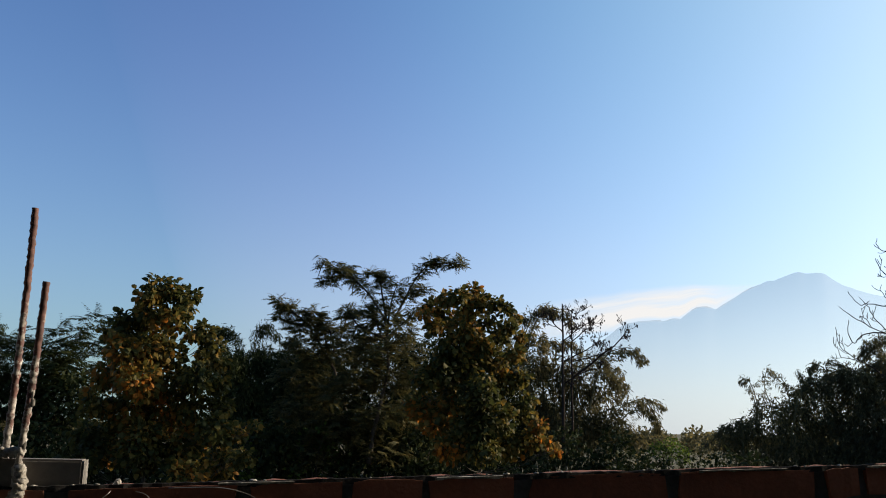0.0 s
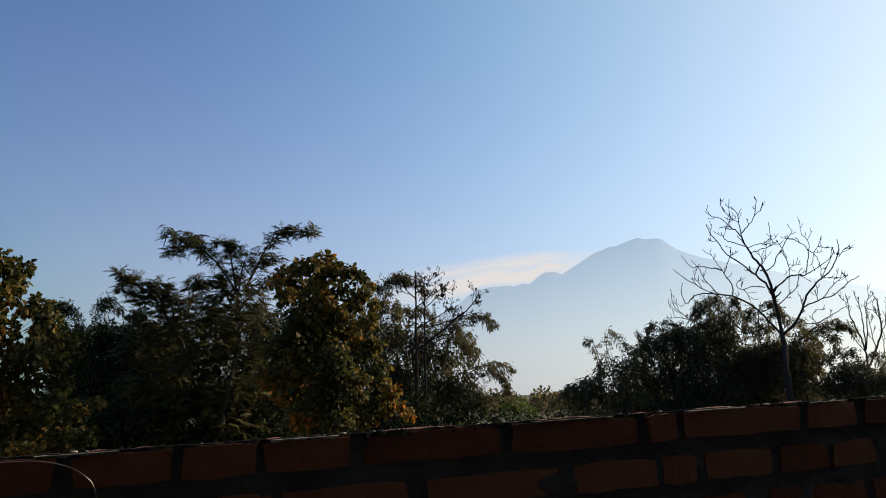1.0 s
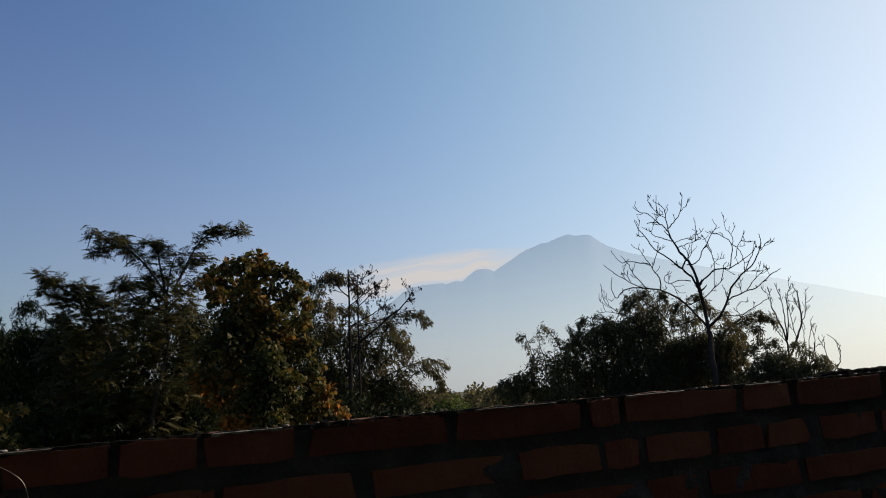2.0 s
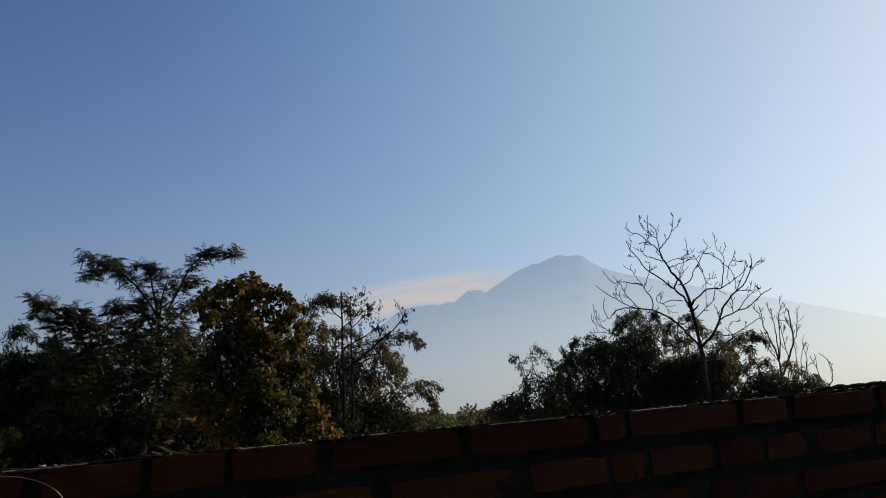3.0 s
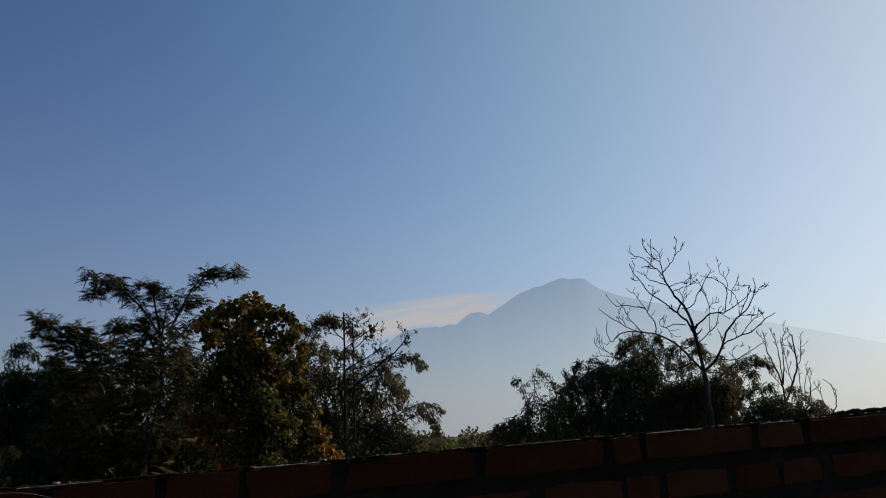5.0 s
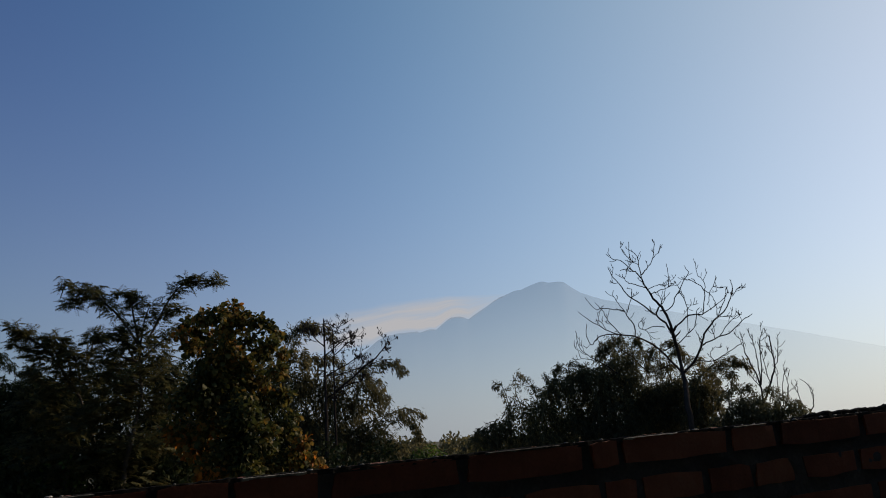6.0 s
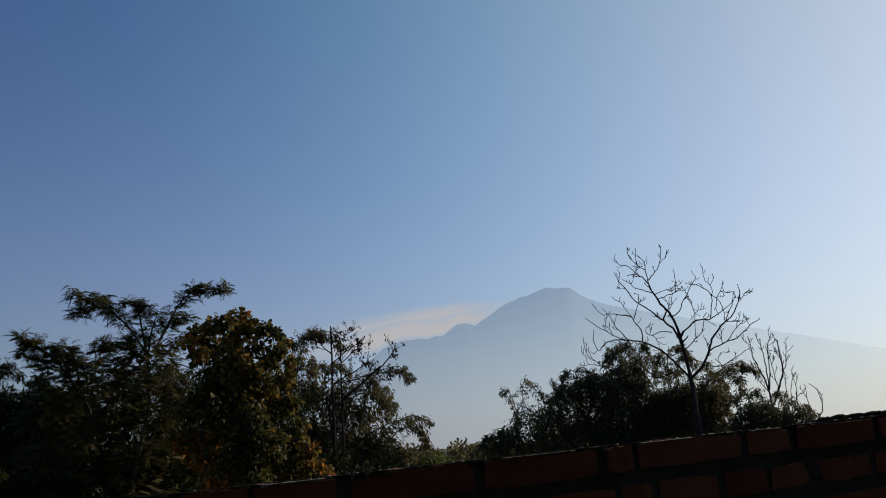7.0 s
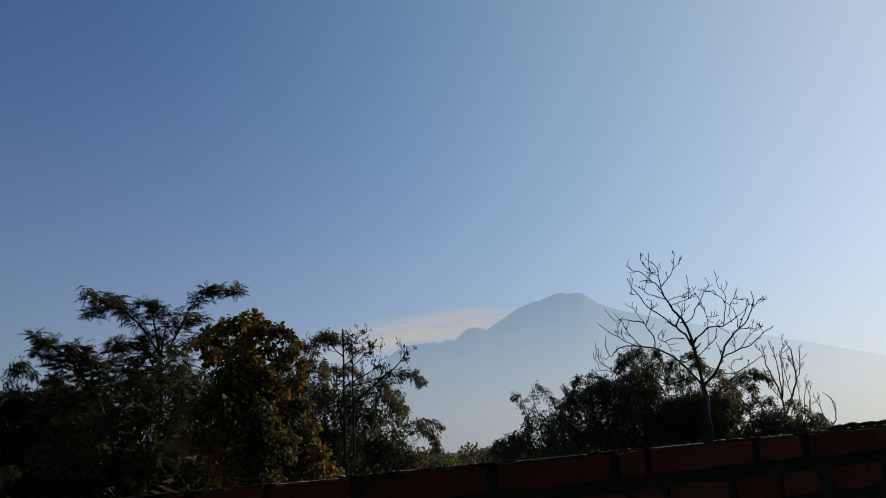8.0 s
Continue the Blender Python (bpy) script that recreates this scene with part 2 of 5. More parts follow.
l.new(dens, cap.inputs["Value"]), l.new(cap.outputs[0], mx.inputs[0])
l.new(clear.outputs[0], mx.inputs[1]), l.new(body.outputs[0], mx.inputs[2])
l.new(mx.outputs[0], n["Material Output"].inputs["Surface"])


# ---- building blocks ----
def mesh_of(name, verts, faces, mat, smooth=False):
    me = bpy.data.meshes.new(name)
    me.from_pydata([tuple(map(float, v)) for v in verts] if not isinstance(verts, np.ndarray) else verts.tolist(), [], faces if not isinstance(faces, np.ndarray) else faces.tolist())
    if smooth:
        me.polygons.foreach_set("use_smooth", [True] * len(me.polygons))
    me.materials.append(mat)
    me.update()
    return me


def part(name, me, parent, label="", kind=""):
    ob = new(name, me)
    ob.parent = parent
    return tagged(ob, label, kind=kind)


def thing(name, at, label, category, group="", kind=""):
    ob = new(name)
    ob.location = at
    return tagged(ob, label, category, group, kind)


def tube(points, radii, sides=7, wobble=0.0, seed=0, freq=9.0):
    """Vertices and faces of a closed tapering tube along points."""
    pts = [Vector(p) for p in points]
    verts, faces = [], []
    side = Vector((0.31, 0.95, 0.05))
    for i, p in enumerate(pts):
        way = (pts[min(i + 1, len(pts) - 1)] - pts[max(i - 1, 0)]).normalized()
        a = side.cross(way)
        a = a.normalized() if a.length > 1e-4 else Vector((1, 0, 0))
        b = way.cross(a)
        for k in range(sides):
            g = 2 * math.pi * k / sides
            spoke = a * math.cos(g) + b * math.sin(g)
            if freq > 20:
                q = (p + spoke * radii[i]) * freq + Vector((seed, 0, 0))
                w = 1 + wobble * (noise.noise(q) + 0.6 * noise.noise(q * 2.3))
            else:
                w = 1 + wobble * noise.noise(p * freq + Vector((k * 1.7, seed, 0)))
            verts.append(p + (a * math.cos(g) + b * math.sin(g)) * radii[i] * w)
    for i in range(len(pts) - 1):
        for k in range(sides):
            q = (k + 1) % sides
            faces.append((i * sides + k, i * sides + q, (i + 1) * sides + q, (i + 1) * sides + k))
    faces.append(tuple(range(sides))[::-1])
    faces.append(tuple((len(pts) - 1) * sides + k for k in range(sides)))
    return verts, faces


def joined(pieces):
    verts, faces = [], []
    for v, f in pieces:
        o = len(verts)
        verts += list(v)
        faces += [tuple(i + o for i in q) for q in f]
    return verts, faces


def curve_points(a, b, sag, count, rng, shake=0.0):
    """Points from a to b that bow by sag (a vector) in the middle."""
    out = []
    for i in range(count + 1):
        t = i / count
        p = a.lerp(b, t) + sag * (4 * t * (1 - t))
        if 0 < i < count:
            p += Vector(rng.uniform(-shake, shake, 3))
        out.append(p)
    return out


def unit(a):
    return a / np.maximum(np.linalg.norm(a, axis=1, keepdims=True), 1e-9)


def blades(pos, way, up, length, width, fold=0.18, broad=True):
    """Many leaf blades at once: a folded, drooping blade of four triangles each, or a narrow one of two."""
    way = unit(way)
    side = unit(np.cross(way, up))
    nrm = np.cross(side, way)
    L, W = length[:, None], width[:, None]
    if broad:
        rows = [pos, pos + way * L * .38 - side * W * .5 + nrm * W * fold, pos + way * L * .38 + side * W * .5 + nrm * W * fold,
                pos + way * L * .72 - side * W * .4 + nrm * W * (fold - .12), pos + way * L * .72 + side * W * .4 + nrm * W * (fold - .12),
                pos + way * L * .97 - nrm * L * .14]
        cells = np.array([(0, 2, 1), (1, 2, 4), (1, 4, 3), (3, 4, 5)])
    else:
        rows = [pos, pos + way * L * .4 - side * W * .5, pos + way * L - nrm * L * .12, pos + way * L * .4 + side * W * .5]
        cells = np.array([(0, 3, 2), (0, 2, 1)])
    k = len(rows)
    verts = np.stack(rows, 1).reshape(-1, 3)
    faces = (cells[None] + (np.arange(len(pos)) * k)[:, None, None]).reshape(-1, 3)
    return verts, faces


def in_clump(rng, c, count, shell=0.55, flat=0.85):
    d = unit(rng.normal(size=(count, 3)))
    r = shell + (1.06 - shell) * rng.random(count) ** 0.5
    return np.array(c[:3]) + d * (r * c[3])[:, None] * np.array([1, 1, flat]), d


def broad_leaves(rng, clumps, per_area, size, droop=0.5):
    P, W, U, L = [], [], [], []
    for c in clumps:
        count = max(8, int(per_area * c[3] ** 2 * (1 + 0.12 / c[3])))
        p, d = in_clump(rng, c, count, 0.15)
        w = d * 0.7 + rng.normal(size=(count, 3)) * 0.6 + np.array([0, 0, -droop])
        P.append(p), W.append(w), U.append(rng.normal(size=(count, 3)) * 1.1 + np.array([0, 0, 1.0]))
        L.append(size * rng.uniform(0.6, 1.25, count))
    return np.concatenate(P), np.concatenate(W), np.concatenate(U), np.concatenate(L)


def fronds(rng, clumps, per_area, size, pairs=9, leaflet=0.16, wid=0.34, droop=0.25):
    """Feathery leaves: a bowed rachis with pairs of leaflets."""
    P, W, U, L = [], [], [], []
    for c in clumps:
        count = max(5, int(per_area * c[3] ** 2))
        p, d = in_clump(rng, c, count, 0.25, 0.7)
        w = unit(d * np.array([1, 1, 0.3]) + rng.normal(size=(count, 3)) * np.array([.5, .5, .25]) + np.array([0, 0, 0.12]))
        up = unit(np.array([0, 0, 1.0]) + rng.normal(size=(count, 3)) * 0.3)
        s = unit(np.cross(w, up))
        size_k = size * rng.uniform(0.65, 1.2, count)
        for k in range(pairs):
            t = (k + 1) / pairs
            at = p + w * (size_k * t)[:, None] - up * (size_k * droop * t * t)[:, None]
            for sgn in (-1, 1):
                P.append(at), U.append(up)
                W.append(s * sgn + w * 0.35 - up * 0.25 + rng.normal(size=(count, 3)) * 0.12)
                L.append(np.full(count, leaflet) * (1.1 - 0.5 * t) * rng.uniform(0.8, 1.2, count))
    P, W, U, L = map(np.concatenate, (P, W, U, L))
    return blades(P, W, U, L, L * wid, broad=False)


def sprays(rng, clumps, per_area, size, leaves=8, leaf=0.22, wid=0.22, droop=0.9, cut=None):
    """Bamboo-like sprays: hanging twigs with long narrow leaves."""
    P, W, U, L = [], [], [], []
    for c in clumps:
        count = max(5, int(per_area * c[3] ** 2))
        p, d = in_clump(rng, c, count, 0.2, 0.9)
        if cut is not None:
            keep = torn(p, 1.7, cut, 4)
            p, d, count = p[keep], d[keep], int(keep.sum())
        w = unit(d * np.array([1, 1, 0.4]) + rng.normal(size=(count, 3)) * 0.45)
        size_k = min(size, 0.2 + 0.35 * c[3]) * rng.uniform(0.5, 1.3, count)
        for k in range(leaves):
            t = (k + 0.6) / leaves
            at = p + w * (size_k * t)[:, None] - np.array([0, 0, 1.0]) * (size_k * droop * t * t)[:, None] + rng.normal(size=(count, 3)) * 0.05
            P.append(at), U.append(rng.normal(size=(count, 3)))
            W.append(w * 0.6 + rng.normal(size=(count, 3)) * 0.5 + np.array([0, 0, -0.35 - droop * t]))
            L.append(leaf * rng.uniform(0.6, 1.25, count))
    P, W, U, L = map(np.concatenate, (P, W, U, L))
    return blades(P, W, U, L, L * wid, broad=False)


def torn(P, scale, cut, seed):
    """Which of the points remain where gaps are torn into foliage by a noise."""
    off = Vector((seed * 3.7, seed * 1.3, 0))
    return np.array([noise.noise(Vector(p) * scale + off) + 0.5 * noise.noise(Vector(p) * scale * 2.7 + off) > cut for p in P.tolist()])


def arc(points, count):
    """A smooth run of points through those given."""
    pts = [Vector(q) for q in points]
    out = []
    for i, (p_b, p_c) in enumerate(zip(pts, pts[1:])):
        p_a, p_d = pts[max(i - 1, 0)], pts[min(i + 2, len(pts) - 1)]
        for j in range(count):
            t = j / count
            out.append(0.5 * (2 * p_b + (p_c - p_a) * t + (2 * p_a - 5 * p_b + 4 * p_c - p_d) * t * t + (3 * p_b - p_a - 3 * p_c + p_d) * t ** 3))
    out.append(pts[-1])
    return out


def plume_leaves(rng, runs, per_area, leaf, wid):
    """Leaves crowded along arching culms: tufts that hang from the culm, narrow to its tip."""
    P, W, L = [], [], []
    for thick, *points in runs:
        path = np.array([tuple(q) for q in arc(points, 10)])
        way = np.gradient(path, axis=0)
        length = float(np.linalg.norm(np.diff(path, axis=0), axis=1).sum())
        tufts = max(6, int(per_area * length * thick))
        for _ in range(tufts):
            t = rng.random() ** 0.8
            k = min(int(t * (len(path) - 1)), len(path) - 2)
            q = t * (len(path) - 1) - k
            near = path[k] * (1 - q) + path[k + 1] * q
            w = way[k] / max(np.linalg.norm(way[k]), 1e-6)
            size = thick * (1.1 - 0.65 * t)
            off = rng.normal(size=3) * size * 0.55
            off[2] -= abs(rng.normal()) * size * 0.45
            many = int(rng.integers(4, 9))
            hang = w * 0.55 + np.array([0, 0, -0.75]) + off / size * 0.35
            P.append(near + off + rng.normal(size=(many, 3)) * 0.045)
            W.append(hang + rng.normal(size=(many, 3)) * 0.45)
            L.append(leaf * rng.uniform(0.55, 1.3, many))
    P, W, L = np.concatenate(P), np.concatenate(W), np.concatenate(L)
    return blades(P, W, rng.normal(size=P.shape), L, L * wid, broad=False)


def wood(tree, base, trunk, clumps, rng, thick, mat, twigs=3, label="", limb_thick=0.35):
    """The trunk along its points, and a limb from it into every clump with finer twigs."""
    o = Vector(base)
    pts = [Vector(p) - o for p in trunk]
    fine = []
    for a, b in zip(pts, pts[1:]):
        fine += curve_points(a, b, Vector((0, 0, 0)), 4, rng, 0.03)[:-1]
    fine.append(pts[-1])
    radii = [thick * (1 - 0.75 * i / (len(fine) - 1)) * (1.35 if i == 0 else 1) for i in range(len(fine))]
    part("trunk", mesh_of("trunk", *tube(fine, radii, 9, 0.25), mat, True), tree, label)
    for c in clumps:
        end = Vector(c[:3]) - o
        low = [i for i, q in enumerate(fine) if q.z < end.z - 0.25 * (end - q).length] or [0]
        i = min(low, key=lambda k: (fine[k] - end).length)
        start = fine[i]
        r0 = max(0.012, min(radii[i] * 0.7, thick * limb_thick * (0.4 + c[3] * 0.5)))
        path = curve_points(start, end, Vector((0, 0, -0.06 * (end - start).length)), 6, rng, 0.05)
        pieces = [tube(path, [r0 * (1 - 0.8 * k / 6) for k in range(7)], 6, 0.2)]
        for _ in range(twigs):
            k = int(rng.integers(3, 6))
            tip = end + Vector(rng.normal(size=3) * np.array([0.6, 0.6, 0.5]) * c[3])
            tw = curve_points(path[k], tip, Vector((0, 0, 0.05)), 4, rng, 0.04)
            pieces.append(tube(tw, [max(0.004, r0 * 0.4 * (1 - 0.8 * j / 4)) for j in range(5)], 4))
        part("limb", mesh_of("limb", *joined(pieces), mat, True), tree)


def moved(va, base):
    return va - np.array(base)


def teak_tree(base, trunk, clumps, label, seed, density=1900, size=0.155, singles=280):
    rng = np.random.default_rng(seed)
    tree = thing("teak_tree", base, label, "tree", "broad-leaved trees behind the wall")
    wood(tree, base, trunk, clumps, rng, 0.05, M_BARK, 4)
    P, W, U, L = broad_leaves(rng, clumps, density, size)
    keep = torn(P, 1.5, -0.62, seed)
    P, W, U, L = moved(P[keep], base), W[keep], U[keep], L[keep]
    order = np.argsort(P[:, 1], kind="stable")
    near, rest = order[:singles], order[singles:]
    v, f = blades(P[rest], W[rest], U[rest], L[rest], L[rest] * rng.uniform(0.5, 0.75, len(rest)))
    crown = part("crown", mesh_of("crown", v, f, M_TEAK), tree, kind="stuff")
    shapes = []
    for k in range(5):
        one = np.array([[0, 0, 0.0]])
        v, f = blades(one, np.array([[1.0, 0, -0.1 * k]]), np.array([[0, 0, 1.0]]), np.array([1.0]), np.array([0.5 + 0.06 * k]), 0.1 + 0.05 * k)
        shapes.append(mesh_of("leaf", v, f, M_TEAK_ONE))
    for j, i in enumerate(near):
        w, u = Vector(W[i]).normalized(), Vector(U[i])
        y = u.cross(w).normalized()
        m = Matrix((w, y, w.cross(y))).transposed().to_4x4()
        ob = part("leaf", shapes[j % 5], crown)
        ob.matrix_basis = Matrix.Translation(P[i]) @ m @ Matrix.Scale(L[i], 4)
    return tree


def feathery_tree(base, trunk, clumps, label, seed, density=300, thick=0.065, size=0.34, boughs=(), name="feathery_tree", mat=None):
    rng = np.random.default_rng(seed)
    tree = thing(name, base, label, "tree")
    wood(tree, base, trunk, clumps, rng, thick, M_BARK, 4)
    v, f = fronds(rng, clumps, density, size)
    tufts = []
    for spread, *points in boughs:
        run = arc(points, 8)
        last = len(run) - 1
        part("limb", mesh_of("limb", *tube([q - Vector(base) for q in run], [0.034 - 0.024 * k / last for k in range(last + 1)], 6, 0.15), M_BARK, True), tree)
        tufts += [(*(q + Vector(rng.normal(size=3) * 0.05)), spread * rng.uniform(0.75, 1.25)) for k, q in enumerate(run) if k > last * 0.3]
    if tufts:
        va, fa = fronds(rng, tufts, 90, 0.28, 9, 0.12, 0.3, 0.25)
        v, f = np.concatenate([v, va]), np.concatenate([f, fa + len(v)])
    part("crown", mesh_of("crown", moved(v, base), f, mat or M_FEATHER), tree, kind="stuff")
    return tree


def plume_bamboo(base, plumes, clumps, label, seed, mat=None, fill=26, full=1.0):
    """A stand of bamboo: culms that rise and arch over into leafy, drooping plumes, above a body of hanging sprays."""
    rng = np.random.default_rng(seed)
    tree = thing("bamboo", base, label, "bamboo", "bamboo clumps behind the wall")
    o = Vector(base)
    for thick, *points in plumes:
        first = Vector(points[0])
        foot = Vector((o.x + (first.x - o.x) * 0.5 + rng.uniform(-0.25, 0.25), o.y + rng.uniform(-0.4, 0.4), o.z))
        path = [q - o for q in arc([foot, *points], 5)]
        last = len(path) - 1
        part("culm", mesh_of("culm", *tube(path, [0.03 * (1 - 0.85 * k / last) for k in range(last + 1)], 6), M_CULM, True), tree)
    v, f = plume_leaves(rng, plumes, 230 * full, 0.15, 0.24)
    part("plume_foliage", mesh_of("plume_foliage", moved(v, base), f, mat or M_BAMBOO), tree, "narrow leaves in drooping plumes", "stuff")
    P = sprays(rng, clumps, fill * 24 * full, 0.45, leaf=0.18, wid=0.3, cut=-0.42)
    part("foliage", mesh_of("foliage", moved(P[0], base), P[1], mat or M_BAMBOO), tree, kind="stuff")
    return tree


def bamboo(base, clumps, label, seed, density=300, mat=None, size=0.6, leaf=0.22, culms=1.0):
    """A clump of arching culms whose tops carry hanging sprays of leaves."""
    rng = np.random.default_rng(seed)
    tree = thing("bamboo", base, label, "bamboo", "bamboo clumps behind the wall")
    o = Vector(base)
    for c in clumps:
        for _ in range(max(1, int(rng.uniform(1, 2.6) * culms))):
            foot = Vector((rng.uniform(-0.6, 0.6), rng.uniform(-0.5, 0.5), 0))
            top = Vector(c[:3]) - o + Vector(rng.normal(size=3) * 0.4 * c[3])
            bend = Vector((foot.x - top.x, foot.y - top.y, 0)) * 0.16
            path = curve_points(foot, top, bend, 8, rng, 0.02)
            part("culm", mesh_of("culm", *tube(path, [0.035 * (1 - 0.85 * k / 8) for k in range(9)], 6), M_CULM, True), tree)
    v, f = sprays(rng, clumps, density, size, leaf=leaf)
    part("foliage", mesh_of("foliage", moved(v, base), f, mat or M_BAMBOO), tree, kind="stuff")
    return tree


def shrub(base, clumps, label, seed, mat, density=900, size=0.14, name="shrub"):
    rng = np.random.default_rng(seed)
    bush = thing(name, base, label, "shrub", "undergrowth behind the wall")
    o = Vector(base)
    for c in clumps:
        path = curve_points(Vector((rng.uniform(-.2, .2), rng.uniform(-.2, .2), 0)), Vector(c[:3]) - o, Vector((0, 0, 0.05)), 5, rng, 0.05)
        part("stem", mesh_of("stem", *tube(path, [0.014 * (1 - 0.7 * k / 5) for k in range(6)], 5), M_BARK, True), bush)
    P, W, U, L = broad_leaves(rng, clumps, density, size)
    v, f = blades(moved(P, base), W, U, L, L * rng.uniform(0.45, 0.6, len(L)))
    part("foliage", mesh_of("foliage", v, f, mat), bush, kind="stuff")
    return bush


def bare_tree(base, label, seed, twig_len=0.55, twig_count=4, levels=2, thin=0.0075):
    """A leafless tree. Gives a function that grows one limb along its points, with crooked twigs that turn upwards, and the twigs' tips."""
    rng = np.random.default_rng(seed)
    tree = thing("bare_tree", base, label, "tree", "leafless trees behind the wall")
    o = Vector(base)
    tips = []

    def twig(at, way, length, radius, depth, pieces):
        pts, p, w = [at], at.copy(), way.normalized()
        for _ in range(5):
            w = (w + Vector(rng.normal(size=3) * 0.13) + Vector((0, 0, 0.14))).normalized()
            p = p + w * length / 5
            pts.append(p.copy())
        pieces.append(tube(pts, [max(thin, radius * (1 - 0.65 * k / 5)) for k in range(6)], 5))
        tips.append(pts[-1])
        if depth > 0:
            for k in (2, 3, 4):
                if rng.random() < 0.42:
                    turn = Vector(rng.normal(size=3))
                    turn -= w * turn.dot(w)
                    twig(pts[k], w * 0.7 + turn.normalized() * 0.7, length * rng.uniform(0.3, 0.65), radius * 0.55, depth - 1, pieces)

    def limb(r0, r1, *run, name="limb"):
        pts = [Vector(q) - o for q in run]
        fine = []
        for i, (p_b, p_c) in enumerate(zip(pts, pts[1:])):
            p_a, p_d = pts[max(i - 1, 0)], pts[min(i + 2, len(pts) - 1)]
            for j in range(4):
                t = j / 4
                fine.append(0.5 * (2 * p_b + (p_c - p_a) * t + (2 * p_a - 5 * p_b + 4 * p_c - p_d) * t * t + (3 * p_b - p_a - 3 * p_c + p_d) * t ** 3)
                            + Vector(rng.normal(size=3) * (0.012 if i + j else 0)))
        fine.append(pts[-1])
        count = len(fine) - 1
        pieces = [tube(fine, [(r0 + (r1 - r0) * k / count) * 1.15 + 0.0025 for k in range(count + 1)], 7, 0.2, len(tips))]
        if name == "limb":
            for _ in range(twig_count):
                k = int(rng.integers(max(1, count // 3), count + 1))
                way = (fine[k] - fine[k - 1]).normalized()
                turn = Vector(rng.normal(size=3))
                turn -= way * turn.dot(way)
                twig(fine[k], way * 0.7 + turn.normalized() * 0.8, twig_len * rng.uniform(0.4, 1.2), max(thin, r1 * 0.9), levels - 1, pieces)
        part(name, mesh_of(name, *joined(pieces), M_DEAD, True), tree)

    return tree, limb, tips


def hang_dry_leaves(tree, tips, count, seed):
    """Shrivelled leaves hanging from the twigs."""
    rng = np.random.default_rng(seed)
    P = np.array([tuple(tips[int(i)]) for i in rng.integers(0, len(tips), count)]) + rng.normal(size=(count, 3)) * 0.03
    W = np.tile(np.array([[0, 0, -1.0]]), (count, 1)) + rng.normal(size=(count, 3)) * 0.2
    v, f = blades(P, W, rng.normal(size=(count, 3)), np.full(count, 0.08), np.full(count, 0.035))
    part("dry_foliage", mesh_of("dry_foliage", v, f, M_DEAD), tree, "shrivelled hanging leaves on the twigs", "stuff")


# ---- ground and distance ----
rings = [0.0, 1.5, 3, 6, 10, 16, 25, 40, 70, 130, 260, 600, 1500, 3200, 4600]
verts, faces = [(0, 0, 0)], []
SEG = 72
for r in rings[1:]:
    for k in range(SEG):
        a = 2 * math.pi * k / SEG
        x, y = r * math.cos(a), r * math.sin(a)
        verts.append((x, y, (0.0 if r < 8 else 0.18) * noise.noise((x * 0.12, y * 0.12, 3))))
for k in range(SEG):
    faces.append((0, 1 + k, 1 + (k + 1) % SEG))
for i in range(len(rings) - 2):
    for k in range(SEG):
        a, b = 1 + i * SEG + k, 1 + i * SEG + (k + 1) % SEG
        faces.append((a, a + SEG, b + SEG, b))
tagged(new("ground", mesh_of("ground", verts, faces, M_EARTH, True)), "dry brown earth reaching to the horizon", "ground", kind="structure")

# mountain ridge: (degrees clockwise from +y, degrees above the horizon)
RIDGE = [(-25.0, 0.6), (-8.0, 1.0), (2.0, 2.2), (7.36, 3.9), (9.55, 5.3), (10.67, 6.04), (11.24, 6.52), (11.8, 6.82), (12.54, 6.97), (13.9, 7.05), (14.09, 6.96), (14.76, 7.15), (15.2, 7.12), (15.51, 7.36), (15.9, 7.7), (16.17, 7.83), (16.65, 7.88), (16.94, 7.83), (17.3, 7.66), (17.77, 7.96), (18.54, 8.42), (19.31, 8.89), (20.07, 9.16), (20.46, 9.32), (20.83, 9.33), (21.4, 9.55), (21.97, 9.73), (22.27, 9.78), (22.7, 9.68), (23.26, 9.71), (23.69, 9.63), (24.07, 9.31), (24.65, 8.9), (25.52, 8.54), (26.26, 8.29), (29.0, 7.55), (34.82, 6.06), (37.68, 5.3), (42.13, 4.0), (54.0, 1.0)]


def ridge_height(az):
    for (a, e), (b, g) in zip(RIDGE, RIDGE[1:]):
        if a <= az <= b:
            t = (az - a) / (b - a)
            return e + (g - e) * t
    return RIDGE[0][1] if az < RIDGE[0][0] else RIDGE[-1][1]


verts, faces = [], []
cols, deep = 900, 14
az0, az1 = RIDGE[0][0], RIDGE[-1][0]
for i in range(cols + 1):
    az = az0 + (az1 - az0) * i / cols
    e = ridge_height(az)
    for j in range(deep + 1):
        t = j / deep
        d = 2900 + 900 * t
        v = Vector((math.sin(radians(az)) * d, math.cos(radians(az)) * d, 0))
        rough_h = 22 * noise.noise(v * 0.006) + 9 * noise.noise(v * 0.02)
        h = 3800 * math.tan(radians(e)) * (t ** 0.8) + rough_h * t * (1 - t) * 3.0 + t * (1.6 * noise.noise(v * 0.03) + 1.4 * noise.noise(v * 0.08))
        verts.append((v.x, v.y, max(-2.0, h)))
for i in range(cols):
    for j in range(deep):
        a = i * (deep + 1) + j
        faces.append((a, a + deep + 1, a + deep + 2, a + 1))
tagged(new("backdrop_mountain", mesh_of("mountain", verts, faces, M_MOUNT, True)), "pale blue-grey volcano fading by transparency into morning haze", "mountain", kind="structure")

